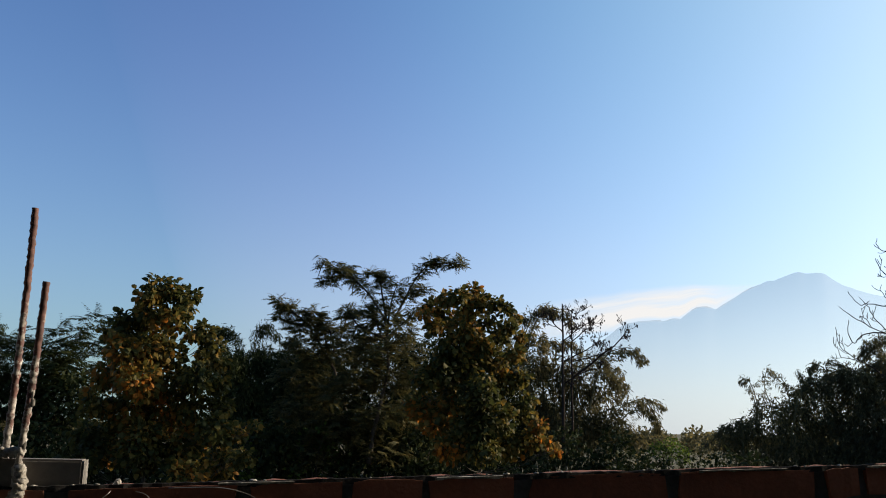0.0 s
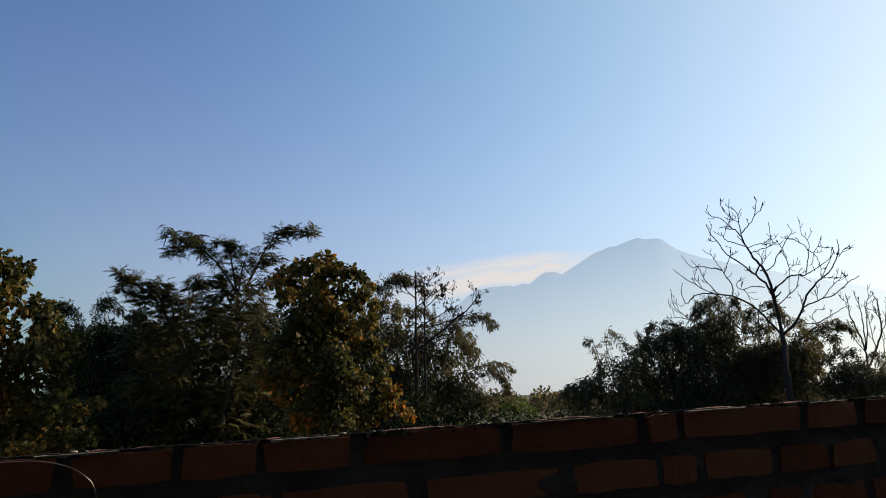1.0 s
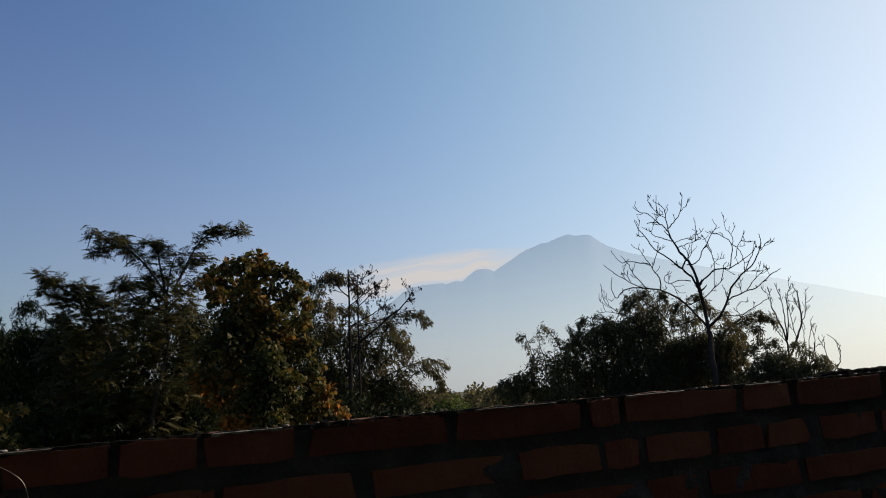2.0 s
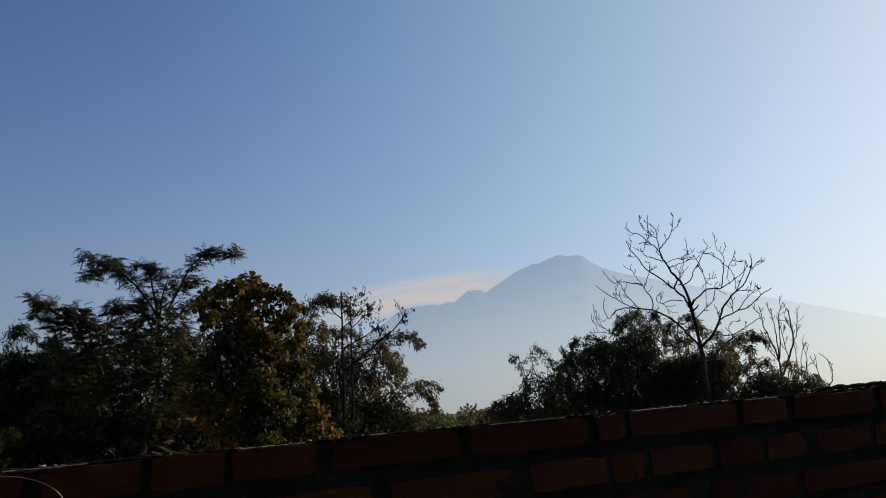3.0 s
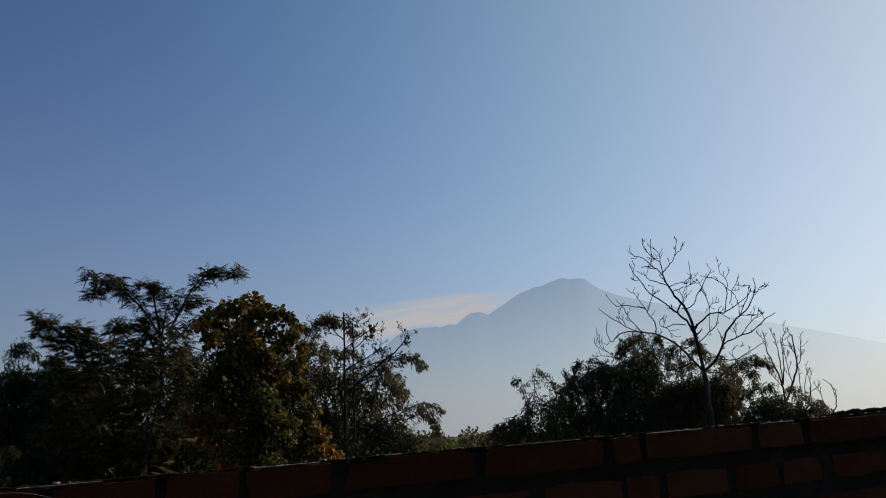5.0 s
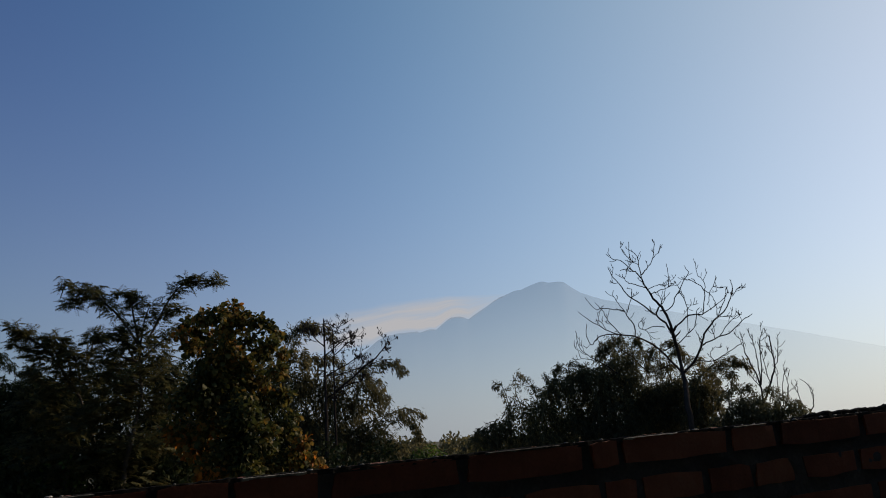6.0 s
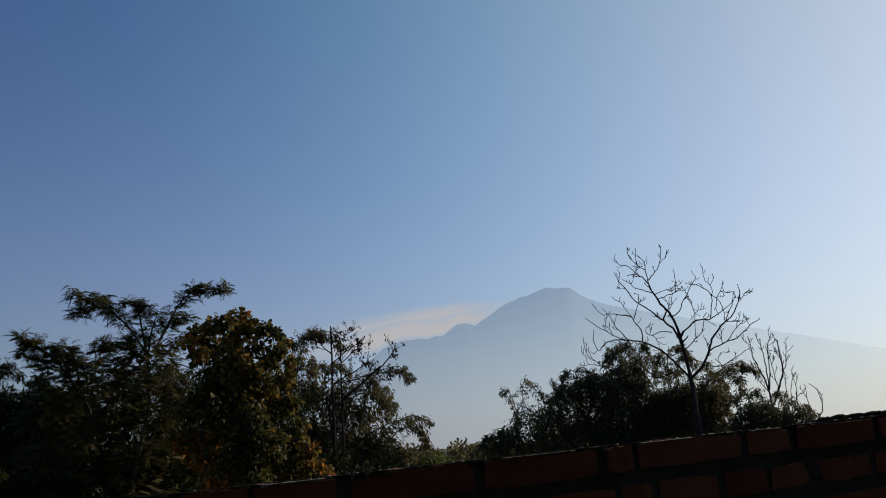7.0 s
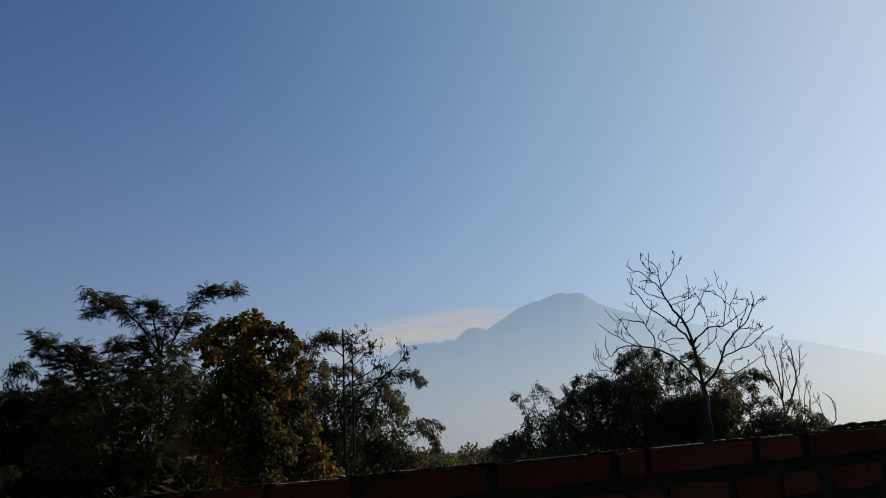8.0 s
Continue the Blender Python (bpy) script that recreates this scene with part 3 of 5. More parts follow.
# a streak of cloud trailing from the shoulder of the mountain
CLOUD = [(4.55, 5.8, 7.76), (6.86, 5.71, 8.22), (8.85, 5.98, 8.58), (10.68, 6.26, 8.8), (12.52, 6.46, 9.05), (14.36, 6.62, 9.21), (16.23, 7.06, 9.29), (18.12, 7.68, 9.25), (20.2, 8.35, 9.12)]
verts, faces, uvs = [], [], []
nu, nv = 40, 14
for i in range(nu + 1):
    s = i / nu
    k = min(int(s * (len(CLOUD) - 1)), len(CLOUD) - 2)
    q = s * (len(CLOUD) - 1) - k
    az, lo, hi = [CLOUD[k][c] + (CLOUD[k + 1][c] - CLOUD[k][c]) * q for c in range(3)]
    lo = max(lo, ridge_height(az) - 0.12)
    for j in range(nv + 1):
        t = j / nv
        d = 4300 - 160 * math.sin(math.pi * t)
        e = lo + (hi - lo) * t
        verts.append((math.sin(radians(az)) * d, math.cos(radians(az)) * d, d * math.tan(radians(e)) + 8 * noise.noise((i * 0.3, j * 0.3, 0))))
        uvs.append((s, t))
for i in range(nu):
    for j in range(nv):
        a = i * (nv + 1) + j
        faces.append((a, a + nv + 1, a + nv + 2, a + 1))
me = mesh_of("cloud", verts, faces, M_CLOUD, True)
layer = me.uv_layers.new(name="UVMap")
for lp in me.loops:
    layer.data[lp.index].uv = uvs[lp.vertex_index]
tagged(new("backdrop_cloud", me), "thin white cloud streak beside the mountain shoulder", "cloud", kind="structure")

# a far line of woods low on the plain
rng = np.random.default_rng(77)
woods = []
for k in range(340):
    az, d = radians(rng.uniform(-30, 55)), rng.uniform(85, 150)
    woods.append((d * math.sin(az), d * math.cos(az), rng.uniform(0.3, 1.0), rng.uniform(1.0, 1.7)))
P, W, U, L = broad_leaves(rng, woods, 110, 0.42)
far_woods = new("far_woods", mesh_of("far_woods", *blades(P, W, U, L, L * 0.6), M_BAMBOO))
tagged(far_woods, "low grey-green woods far across the plain", "woods", kind="stuff")

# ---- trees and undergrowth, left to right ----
# dark green tree; the shade-darkened leaf colour brings its brightness down further
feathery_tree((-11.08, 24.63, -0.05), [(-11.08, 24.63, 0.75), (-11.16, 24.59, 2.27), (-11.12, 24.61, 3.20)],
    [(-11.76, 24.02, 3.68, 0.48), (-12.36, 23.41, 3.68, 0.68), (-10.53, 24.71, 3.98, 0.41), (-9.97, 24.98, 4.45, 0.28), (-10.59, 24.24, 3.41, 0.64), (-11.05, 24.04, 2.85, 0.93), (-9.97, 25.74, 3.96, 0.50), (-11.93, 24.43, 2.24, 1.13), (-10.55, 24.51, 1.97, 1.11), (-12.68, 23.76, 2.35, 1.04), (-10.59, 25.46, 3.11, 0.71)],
    "dark green feathery-leaved tree beyond the wall", 21, 300, size=0.5, mat=M_SHADED_GREEN)
teak_tree((-6.24, 19.0, -0.05), [(-6.39, 19.69, 0.03), (-6.48, 19.66, 1.58), (-6.53, 19.64, 2.81), (-6.47, 19.66, 3.94)],
    [(-6.09, 18.53, 4.41, 0.29), (-6.18, 18.18, 4.24, 0.24), (-5.77, 18.46, 4.35, 0.24), (-5.49, 18.89, 4.3, 0.19), (-5.55, 18.62, 4.01, 0.22), (-6.15, 18.45, 3.92, 0.32), (-5.62, 18.32, 3.74, 0.27), (-6.53, 18.84, 3.84, 0.22), (-6.85, 18.56, 3.74, 0.19), (-6.84, 19.01, 3.55, 0.27), (-6.28, 19.16, 3.52, 0.34), (-6.92, 18.26, 3.41, 0.17), (-5.64, 19.94, 3.61, 0.22), (-4.98, 18.44, 3.53, 0.17), (-5.03, 19.18, 3.3, 0.22), (-6.34, 18.55, 3.09, 0.41), (-5.87, 18.95, 3.08, 0.34), (-6.61, 18.14, 3.05, 0.34), (-5.32, 19.9, 2.98, 0.27), (-4.82, 19.17, 2.94, 0.15), (-5.09, 18.47, 2.53, 0.32), (-5.93, 19.31, 2.5, 0.44)]
    + [(-6.24, 18.23, 2.43, 0.46), (-7.04, 18.81, 2.56, 0.36), (-4.83, 19.11, 2.45, 0.22), (-5.42, 19.4, 1.96, 0.44), (-6.29, 19.85, 1.83, 0.51), (-6.45, 19.54, 2.31, 0.32), (-6.19, 18.86, 1.35, 0.36), (-6.87, 19.38, 1.81, 0.49), (-7.32, 18.89, 2.03, 0.34), (-4.7, 19.2, 1.98, 0.22), (-4.74, 18.77, 1.5, 0.36), (-5.59, 19.38, 1.12, 0.51), (-6.33, 19.09, 1.0, 0.51), (-7.22, 19.53, 1.09, 0.46), (-7.68, 19.38, 1.32, 0.29), (-4.47, 19.69, 1.44, 0.19), (-4.03, 19.31, 1.57, 0.1), (-4.9, 20.12, 0.76, 0.39), (-4.09, 18.66, 0.94, 0.19), (-5.2, 18.58, 0.58, 0.41), (-7.46, 18.69, 0.76, 0.32)],
    "teak tree with broad green and rust-brown leaves", 3)
# this thicket's shade is carried by its darkened leaf colour
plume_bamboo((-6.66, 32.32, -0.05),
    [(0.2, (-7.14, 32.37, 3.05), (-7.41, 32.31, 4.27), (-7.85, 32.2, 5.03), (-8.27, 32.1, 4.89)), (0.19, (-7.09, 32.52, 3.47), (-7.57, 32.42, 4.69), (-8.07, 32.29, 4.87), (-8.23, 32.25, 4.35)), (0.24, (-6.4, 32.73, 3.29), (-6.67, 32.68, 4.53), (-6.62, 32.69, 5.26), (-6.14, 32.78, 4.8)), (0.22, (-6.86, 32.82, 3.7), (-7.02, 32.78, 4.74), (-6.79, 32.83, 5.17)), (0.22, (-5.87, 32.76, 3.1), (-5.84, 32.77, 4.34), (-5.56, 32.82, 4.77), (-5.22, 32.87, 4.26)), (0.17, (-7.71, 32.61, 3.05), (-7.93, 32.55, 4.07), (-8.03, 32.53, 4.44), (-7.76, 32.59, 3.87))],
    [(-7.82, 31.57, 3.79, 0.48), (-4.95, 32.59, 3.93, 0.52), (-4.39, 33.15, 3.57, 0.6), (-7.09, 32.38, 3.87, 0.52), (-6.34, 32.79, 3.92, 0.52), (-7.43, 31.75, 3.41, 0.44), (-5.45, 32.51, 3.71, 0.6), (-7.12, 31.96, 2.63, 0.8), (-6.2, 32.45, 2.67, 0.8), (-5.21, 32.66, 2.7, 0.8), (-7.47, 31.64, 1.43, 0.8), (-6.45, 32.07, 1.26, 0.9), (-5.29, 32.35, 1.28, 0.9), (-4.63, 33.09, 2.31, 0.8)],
    "dense dark bamboo thicket in shade", 5, M_SHADED_GREEN, 44)
feathery_tree((-1.56, 23.94, -0.05), [(-1.91, 23.92, 0.67), (-1.73, 23.93, 1.8), (-1.47, 23.95, 3.1), (-1.52, 23.95, 4.28), (-1.57, 23.94, 4.72)],
    [(-1.58, 24.06, 4.59, 0.38), (-2.05, 23.97, 4.13, 0.38), (-1.12, 23.58, 4.23, 0.35), (-2.53, 23.9, 3.91, 0.41), (-1.68, 23.74, 3.59, 0.47), (-0.99, 24.11, 3.69, 0.44), (-2.23, 23.86, 3.1, 0.53), (-1.41, 24.21, 2.82, 0.53), (-0.7, 24.1, 3.09, 0.41), (-2.65, 24.09, 2.55, 0.5), (-1.72, 23.81, 1.94, 0.55), (-0.9, 24.09, 2.07, 0.47), (-2.49, 24.06, 1.54, 0.55), (-1.52, 24.21, 1.07, 0.5)],
    "slender feathery-leaved tree with spreading top branches", 7, 330,
    boughs=[(0.12, (-1.56, 23.87, 4.42), (-1.99, 23.84, 5.08), (-2.42, 23.8, 5.52), (-2.91, 23.74, 5.85), (-3.41, 23.68, 5.98)), (0.09, (-2.23, 24.06, 5.34), (-2.56, 24.03, 5.71), (-2.7, 24.01, 5.96)), (0.11, (-1.58, 24.13, 4.52), (-1.73, 24.12, 5.27), (-1.83, 24.11, 5.8), (-2.0, 24.1, 5.8)), (0.08, (-1.76, 24.02, 5.49), (-1.56, 24.04, 5.76)), (0.12, (-1.41, 24.19, 4.45), (-1.09, 24.21, 5.14), (-0.76, 24.22, 5.76), (-0.37, 24.23, 6.15), (-0.07, 24.23, 6.2)), (0.08, (-0.44, 24.22, 6.12), (0.01, 24.22, 6.15), (0.43, 24.22, 6.19))]
    + [(0.11, (-1.22, 23.97, 4.8), (-0.94, 23.98, 5.26), (-0.55, 24.0, 5.37)), (0.12, (-1.59, 23.96, 4.28), (-2.06, 23.92, 4.57), (-2.48, 23.88, 4.64)), (0.11, (-1.55, 23.78, 3.96), (-2.24, 23.72, 4.25), (-2.64, 23.68, 4.72)), (0.09, (-2.42, 24.04, 4.59), (-2.76, 24.0, 4.58)), (0.13, (-1.57, 24.16, 4.15), (-1.45, 24.17, 5.06), (-1.31, 24.18, 5.51)), (0.12, (-1.42, 23.94, 4.13), (-0.93, 23.96, 4.58), (-0.71, 23.97, 4.88))]
    + [(0.11, (-2.99, 23.9, 5.84), (-3.12, 23.89, 5.63), (-3.23, 23.87, 5.51)), (0.12, (-1.71, 24.04, 4.14), (-1.97, 24.02, 4.73), (-1.79, 24.04, 5.04))])
feathery_tree((-2.75, 24.84, -0.05), [(-2.48, 24.87, 0.65), (-2.65, 24.85, 1.98), (-3.03, 24.81, 3.18), (-3.47, 24.75, 3.93)],
    [(-3.78, 24.89, 4.24, 0.33), (-3.23, 24.52, 4.05, 0.4), (-4.13, 24.88, 4.39, 0.24), (-4.02, 24.74, 3.78, 0.4), (-3.47, 24.89, 3.49, 0.49), (-2.83, 24.77, 3.62, 0.4), (-4.14, 24.75, 3.04, 0.52), (-3.32, 24.99, 2.59, 0.58), (-2.61, 24.97, 2.88, 0.43), (-3.98, 24.85, 2.02, 0.61), (-3.08, 24.42, 1.56, 0.61), (-3.61, 24.46, 0.86, 0.61)],
    "dark feathery-leaved tree leaning over the thicket", 8, 330,
    boughs=[(0.13, (-3.03, 24.78, 3.17), (-3.75, 24.68, 4.29), (-4.24, 24.6, 4.74), (-4.65, 24.53, 5.05)), (0.1, (-3.9, 24.76, 4.38), (-4.31, 24.7, 4.45), (-4.65, 24.64, 4.59)), (0.11, (-3.45, 24.61, 3.99), (-3.74, 24.57, 4.58), (-3.68, 24.58, 4.81)), (0.11, (-3.27, 24.87, 3.78), (-3.43, 24.85, 4.46), (-3.53, 24.84, 4.76)), (0.11, (-2.98, 24.88, 3.78), (-2.82, 24.9, 4.39), (-2.72, 24.91, 4.93)), (0.13, (-3.02, 24.58, 3.61), (-3.17, 24.56, 4.2), (-3.31, 24.54, 4.43))]
    + [(0.1, (-4.17, 24.63, 4.66), (-4.44, 24.58, 4.81), (-4.51, 24.57, 4.96))])
teak_tree((0.83, 20.45, -0.05), [(0.97, 21.14, 0.06), (0.92, 21.14, 1.22), (0.86, 21.15, 2.37), (0.76, 21.15, 3.55), (0.61, 21.16, 4.34)],
    [(0.65, 20.66, 4.8, 0.22), (0.32, 19.82, 4.57, 0.22), (0.09, 20.7, 4.65, 0.2), (-0.22, 21.17, 4.54, 0.22), (-0.43, 20.24, 4.22, 0.15), (0.89, 20.32, 4.56, 0.22), (1.18, 19.93, 4.44, 0.17), (1.4, 20.04, 4.33, 0.17), (1.71, 21.24, 4.29, 0.12), (0.58, 20.24, 4.35, 0.27), (0.04, 21.3, 4.29, 0.27), (1.07, 21.18, 4.28, 0.2), (-0.2, 20.64, 3.95, 0.22), (0.4, 20.03, 3.88, 0.32), (0.67, 21.32, 3.96, 0.27), (0.77, 20.44, 3.29, 0.3), (0.32, 20.31, 3.16, 0.3), (1.45, 20.08, 3.95, 0.2), (1.34, 21.29, 3.82, 0.25), (0.79, 20.43, 3.61, 0.3), (0.17, 20.08, 3.45, 0.35), (1.79, 20.34, 3.72, 0.12)]
    + [(1.61, 19.71, 3.28, 0.2), (1.18, 20.65, 3.24, 0.35), (0.55, 20.36, 3.03, 0.37), (-0.06, 20.1, 2.96, 0.35), (1.84, 20.89, 2.86, 0.2), (1.46, 21.0, 2.67, 0.35), (0.82, 19.57, 2.43, 0.4), (0.2, 20.53, 2.36, 0.42), (-0.41, 20.06, 2.72, 0.3), (2.07, 21.14, 2.34, 0.15), (1.85, 20.89, 2.08, 0.27), (1.21, 19.97, 1.89, 0.42), (0.89, 20.03, 2.14, 0.32), (0.81, 19.83, 1.6, 0.35), (0.71, 21.33, 2.77, 0.3), (0.62, 20.08, 1.72, 0.42), (-0.09, 20.66, 1.81, 0.42), (2.17, 20.3, 1.74, 0.17), (2.02, 20.62, 1.44, 0.27), (1.51, 20.59, 1.26, 0.35), (2.42, 20.76, 1.32, 0.15), (0.91, 19.76, 1.18, 0.35)]
    + [(-0.53, 20.93, 2.14, 0.35), (0.21, 20.11, 1.2, 0.35), (2.56, 20.36, 1.17, 0.09)],
    "teak tree with yellowing and rusty orange leaves", 4)
plume_bamboo((4.06, 29.64, -0.05),
    [(0.22, (2.8, 30.15, 2.39), (2.73, 30.16, 4.27), (3.0, 30.13, 5.37), (3.42, 30.08, 5.74), (3.83, 30.03, 5.53)), (0.17, (2.81, 29.35, 3.46), (2.98, 29.34, 4.93), (3.46, 29.28, 5.57), (4.07, 29.2, 5.41), (4.28, 29.17, 5.03)), (0.15, (2.65, 29.95, 3.69), (2.48, 29.96, 5.02), (2.62, 29.95, 5.43), (2.82, 29.93, 5.27)), (0.15, (4.22, 29.17, 3.02), (5.07, 29.03, 3.94), (5.69, 28.91, 4.28), (6.19, 28.81, 4.31), (6.58, 28.72, 3.93)), (0.12, (5.13, 28.87, 3.7), (5.78, 28.74, 4.13), (6.24, 28.64, 4.11), (6.37, 28.61, 3.86)), (0.24, (4.07, 30.09, 3.08), (4.65, 30.0, 3.81), (5.41, 29.87, 3.85), (5.91, 29.78, 3.55), (6.14, 29.73, 2.86))]
    + [(0.17, (4.41, 29.24, 3.02), (5.16, 29.11, 3.53), (5.67, 29.02, 3.23), (5.72, 29.01, 2.58)), (0.2, (4.55, 29.22, 1.55), (5.3, 29.09, 2.27), (6.23, 28.91, 2.59), (6.76, 28.79, 2.3), (6.97, 28.74, 1.69)), (0.15, (5.65, 29.96, 2.06), (6.43, 29.81, 2.66), (6.9, 29.7, 2.69), (7.32, 29.6, 2.49)), (0.13, (6.0, 29.76, 2.04), (6.66, 29.62, 2.34), (7.02, 29.53, 2.07), (7.1, 29.52, 1.69)), (0.17, (4.37, 29.34, 1.03), (5.12, 29.22, 1.7), (6.03, 29.04, 1.74), (6.59, 28.92, 1.29)), (0.19, (3.79, 30.24, 2.72), (3.82, 30.23, 4.05), (4.22, 30.18, 4.61), (4.68, 30.11, 4.3))]
    + [(0.15, (3.93, 29.71, 3.44), (4.5, 29.62, 4.01), (5.25, 29.5, 4.09), (5.52, 29.45, 3.81)), (0.17, (3.39, 29.94, 3.1), (3.32, 29.95, 4.23), (3.61, 29.92, 4.6), (3.98, 29.87, 4.39)), (0.17, (2.94, 29.42, 2.36), (3.06, 29.41, 3.63), (3.34, 29.38, 3.99), (3.52, 29.36, 3.61))],
    [(4.08, 30.08, 3.65, 0.44), (4.49, 29.77, 2.95, 0.55), (5.29, 29.92, 2.98, 0.47), (3.77, 30.08, 2.62, 0.51), (4.77, 29.33, 2.0, 0.47), (5.51, 29.26, 1.96, 0.44), (3.08, 29.43, 4.56, 0.36), (2.97, 29.42, 3.64, 0.4), (4.18, 29.18, 1.75, 0.62), (5.12, 29.27, 1.43, 0.55), (3.52, 29.82, 1.62, 0.62), (5.96, 28.81, 1.38, 0.4), (3.0, 29.95, 2.38, 0.47), (5.38, 29.26, 3.35, 0.33)],
    "arching grey-green bamboo with drooping leafy plumes", 9, M_BAMBOO, 21)
tree, limb, tips = bare_tree((3.74, 27.75, -0.05), "nearly bare tree with shrivelled hanging leaves", 10, 0.38, 15, 3, 0.006)
limb(0.050, 0.015, (3.79, 28.15, 0.77), (3.79, 27.85, 2.53), (3.82, 28.16, 4.17), (3.75, 27.68, 5.57), name="trunk")
limb(0.035, 0.010, (4.15, 28.26, 0.76), (4.06, 27.94, 2.53), (4.13, 28.28, 4.18), (4.04, 27.82, 5.23))
limb(0.020, 0.008, (3.87, 28.26, 3.81), (4.54, 28.14, 4.16), (4.90, 27.56, 4.38))
limb(0.030, 0.008, (4.12, 28.27, 3.26), (4.92, 27.73, 3.94), (5.37, 27.16, 4.34), (5.66, 26.99, 4.73))
limb(0.016, 0.008, (3.81, 28.05, 4.43), (4.25, 27.98, 4.79), (4.64, 27.57, 5.02))
limb(0.016, 0.008, (3.79, 27.91, 4.69), (3.36, 27.46, 5.00), (3.07, 27.24, 5.15))
limb(0.016, 0.008, (4.14, 28.36, 3.82), (4.78, 27.93, 3.96), (5.14, 27.41, 4.10))
limb(0.014, 0.007, (3.78, 27.83, 4.86), (4.14, 27.86, 5.14), (4.31, 27.77, 5.41))
limb(0.018, 0.008, (3.83, 28.10, 3.08), (4.45, 28.25, 3.44), (4.92, 27.75, 3.59))
limb(0.014, 0.007, (4.12, 28.17, 4.44), (4.50, 27.85, 4.77), (4.72, 27.51, 4.92))
hang_dry_leaves(tree, tips, 900, 3)
shrub((11.20, 44.62, -0.05), [(11.43, 44.81, 1.24, 0.39), (10.98, 44.48, 1.02, 0.41), (11.87, 44.84, 0.89, 0.39), (10.44, 44.47, 0.81, 0.35), (12.16, 44.83, 0.48, 0.42), (11.21, 44.62, 0.59, 0.53)], "sunlit yellow-green bush beyond the wall", 31, M_FRESH, 420, 0.17)
shrub((16.97, 59.63, -0.05), [(16.89, 59.94, 0.93, 0.36), (16.44, 59.83, 0.48, 0.48), (17.30, 59.31, 0.59, 0.48), (17.71, 59.41, 0.20, 0.56), (15.53, 59.47, 0.05, 0.47)], "greyish bush far off in haze", 32, M_BAMBOO, 240, 0.22)
plume_bamboo((12.05, 33.82, -0.05),
    [(0.18, (11.93, 33.62, 2.05), (11.81, 33.66, 3.17), (11.59, 33.74, 3.72), (11.41, 33.8, 3.64)), (0.2, (12.58, 34.03, 2.37), (12.37, 34.11, 3.4), (12.49, 34.07, 4.08), (12.84, 33.93, 3.92)), (0.2, (12.97, 33.45, 2.44), (12.99, 33.44, 3.22), (12.75, 33.53, 3.8), (12.42, 33.66, 3.59)), (0.18, (13.11, 33.18, 2.42), (13.19, 33.15, 3.03), (12.98, 33.24, 3.49), (12.71, 33.34, 3.33)), (0.12, (11.92, 33.84, 2.5), (11.81, 33.88, 3.07), (11.77, 33.9, 3.41), (12.04, 33.8, 3.62)), (0.14, (13.4, 33.57, 2.65), (13.53, 33.52, 3.54), (13.44, 33.55, 4.04), (13.59, 33.49, 3.76))],
    [(12.16, 33.31, 2.58, 0.44), (13.07, 33.95, 2.79, 0.39), (11.75, 33.42, 2.16, 0.44), (12.61, 33.88, 1.92, 0.61), (13.31, 33.71, 2.32, 0.53), (12.84, 33.01, 1.45, 0.66), (12.05, 34.12, 1.4, 0.53), (12.08, 33.67, 0.78, 0.57), (11.41, 34.13, 0.77, 0.44)],
    "sparse yellowish bamboo tops above the thicket", 12, M_BAMBOO, 26, 0.45)
plume_bamboo((10.99, 34.18, -0.05),
    [(0.16, (11.23, 33.48, 1.22), (10.88, 33.6, 1.67), (10.6, 33.69, 1.95), (10.32, 33.77, 1.59)), (0.14, (11.25, 33.52, 1.43), (11.18, 33.54, 1.98), (10.98, 33.61, 2.14), (10.76, 33.68, 1.89))],
    [(11.14, 33.8, 1.83, 0.33), (11.78, 34.4, 1.91, 0.33), (10.81, 33.92, 1.63, 0.28), (10.65, 34.56, 1.48, 0.22), (11.57, 34.44, 1.43, 0.39), (11.12, 34.6, 1.23, 0.35), (10.2, 34.27, 1.34, 0.15)],
    "low dark bush with open leafy edges", 33, M_SHADE, 22)
plume_bamboo((14.92, 33.75, -0.05),
    [(0.25, (14.55, 33.72, 2.38), (14.43, 33.77, 3.52), (14.13, 33.9, 3.77), (13.88, 34.0, 3.33)), (0.21, (14.8, 33.83, 3.28), (14.66, 33.89, 4.1), (14.31, 34.04, 4.36), (14.13, 34.12, 4.14)), (0.25, (15.41, 33.89, 2.8), (15.39, 33.9, 3.84), (15.05, 34.05, 4.1), (14.8, 34.16, 3.54)), (0.29, (15.49, 32.97, 2.75), (15.48, 32.97, 3.88), (15.09, 33.15, 4.14), (14.78, 33.29, 3.7)), (0.15, (14.84, 34.11, 3.76), (14.78, 34.13, 4.35), (15.07, 34.0, 4.52), (15.23, 33.93, 4.39)), (0.19, (14.12, 34.48, 2.43), (14.01, 34.52, 3.25), (13.77, 34.62, 3.03), (13.65, 34.66, 2.57))],
    [(14.07, 34.5, 3.24, 0.36), (14.21, 33.55, 3.52, 0.4), (15.1, 34.16, 3.53, 0.49), (15.29, 33.13, 3.78, 0.45), (15.77, 33.18, 3.31, 0.54), (14.46, 34.07, 2.51, 0.67), (15.53, 33.93, 2.46, 0.81), (16.1, 33.02, 2.39, 0.85), (13.89, 34.64, 1.99, 0.67), (14.77, 33.86, 1.47, 0.9), (15.79, 33.14, 1.29, 0.9), (16.62, 32.74, 1.57, 0.9), (13.31, 34.07, 0.7, 0.76), (14.21, 33.6, 0.65, 0.81), (15.15, 33.26, 0.6, 0.81), (16.3, 33.31, 0.6, 0.81)],
    "large dark bamboo thicket", 13, M_SHADE, 26)
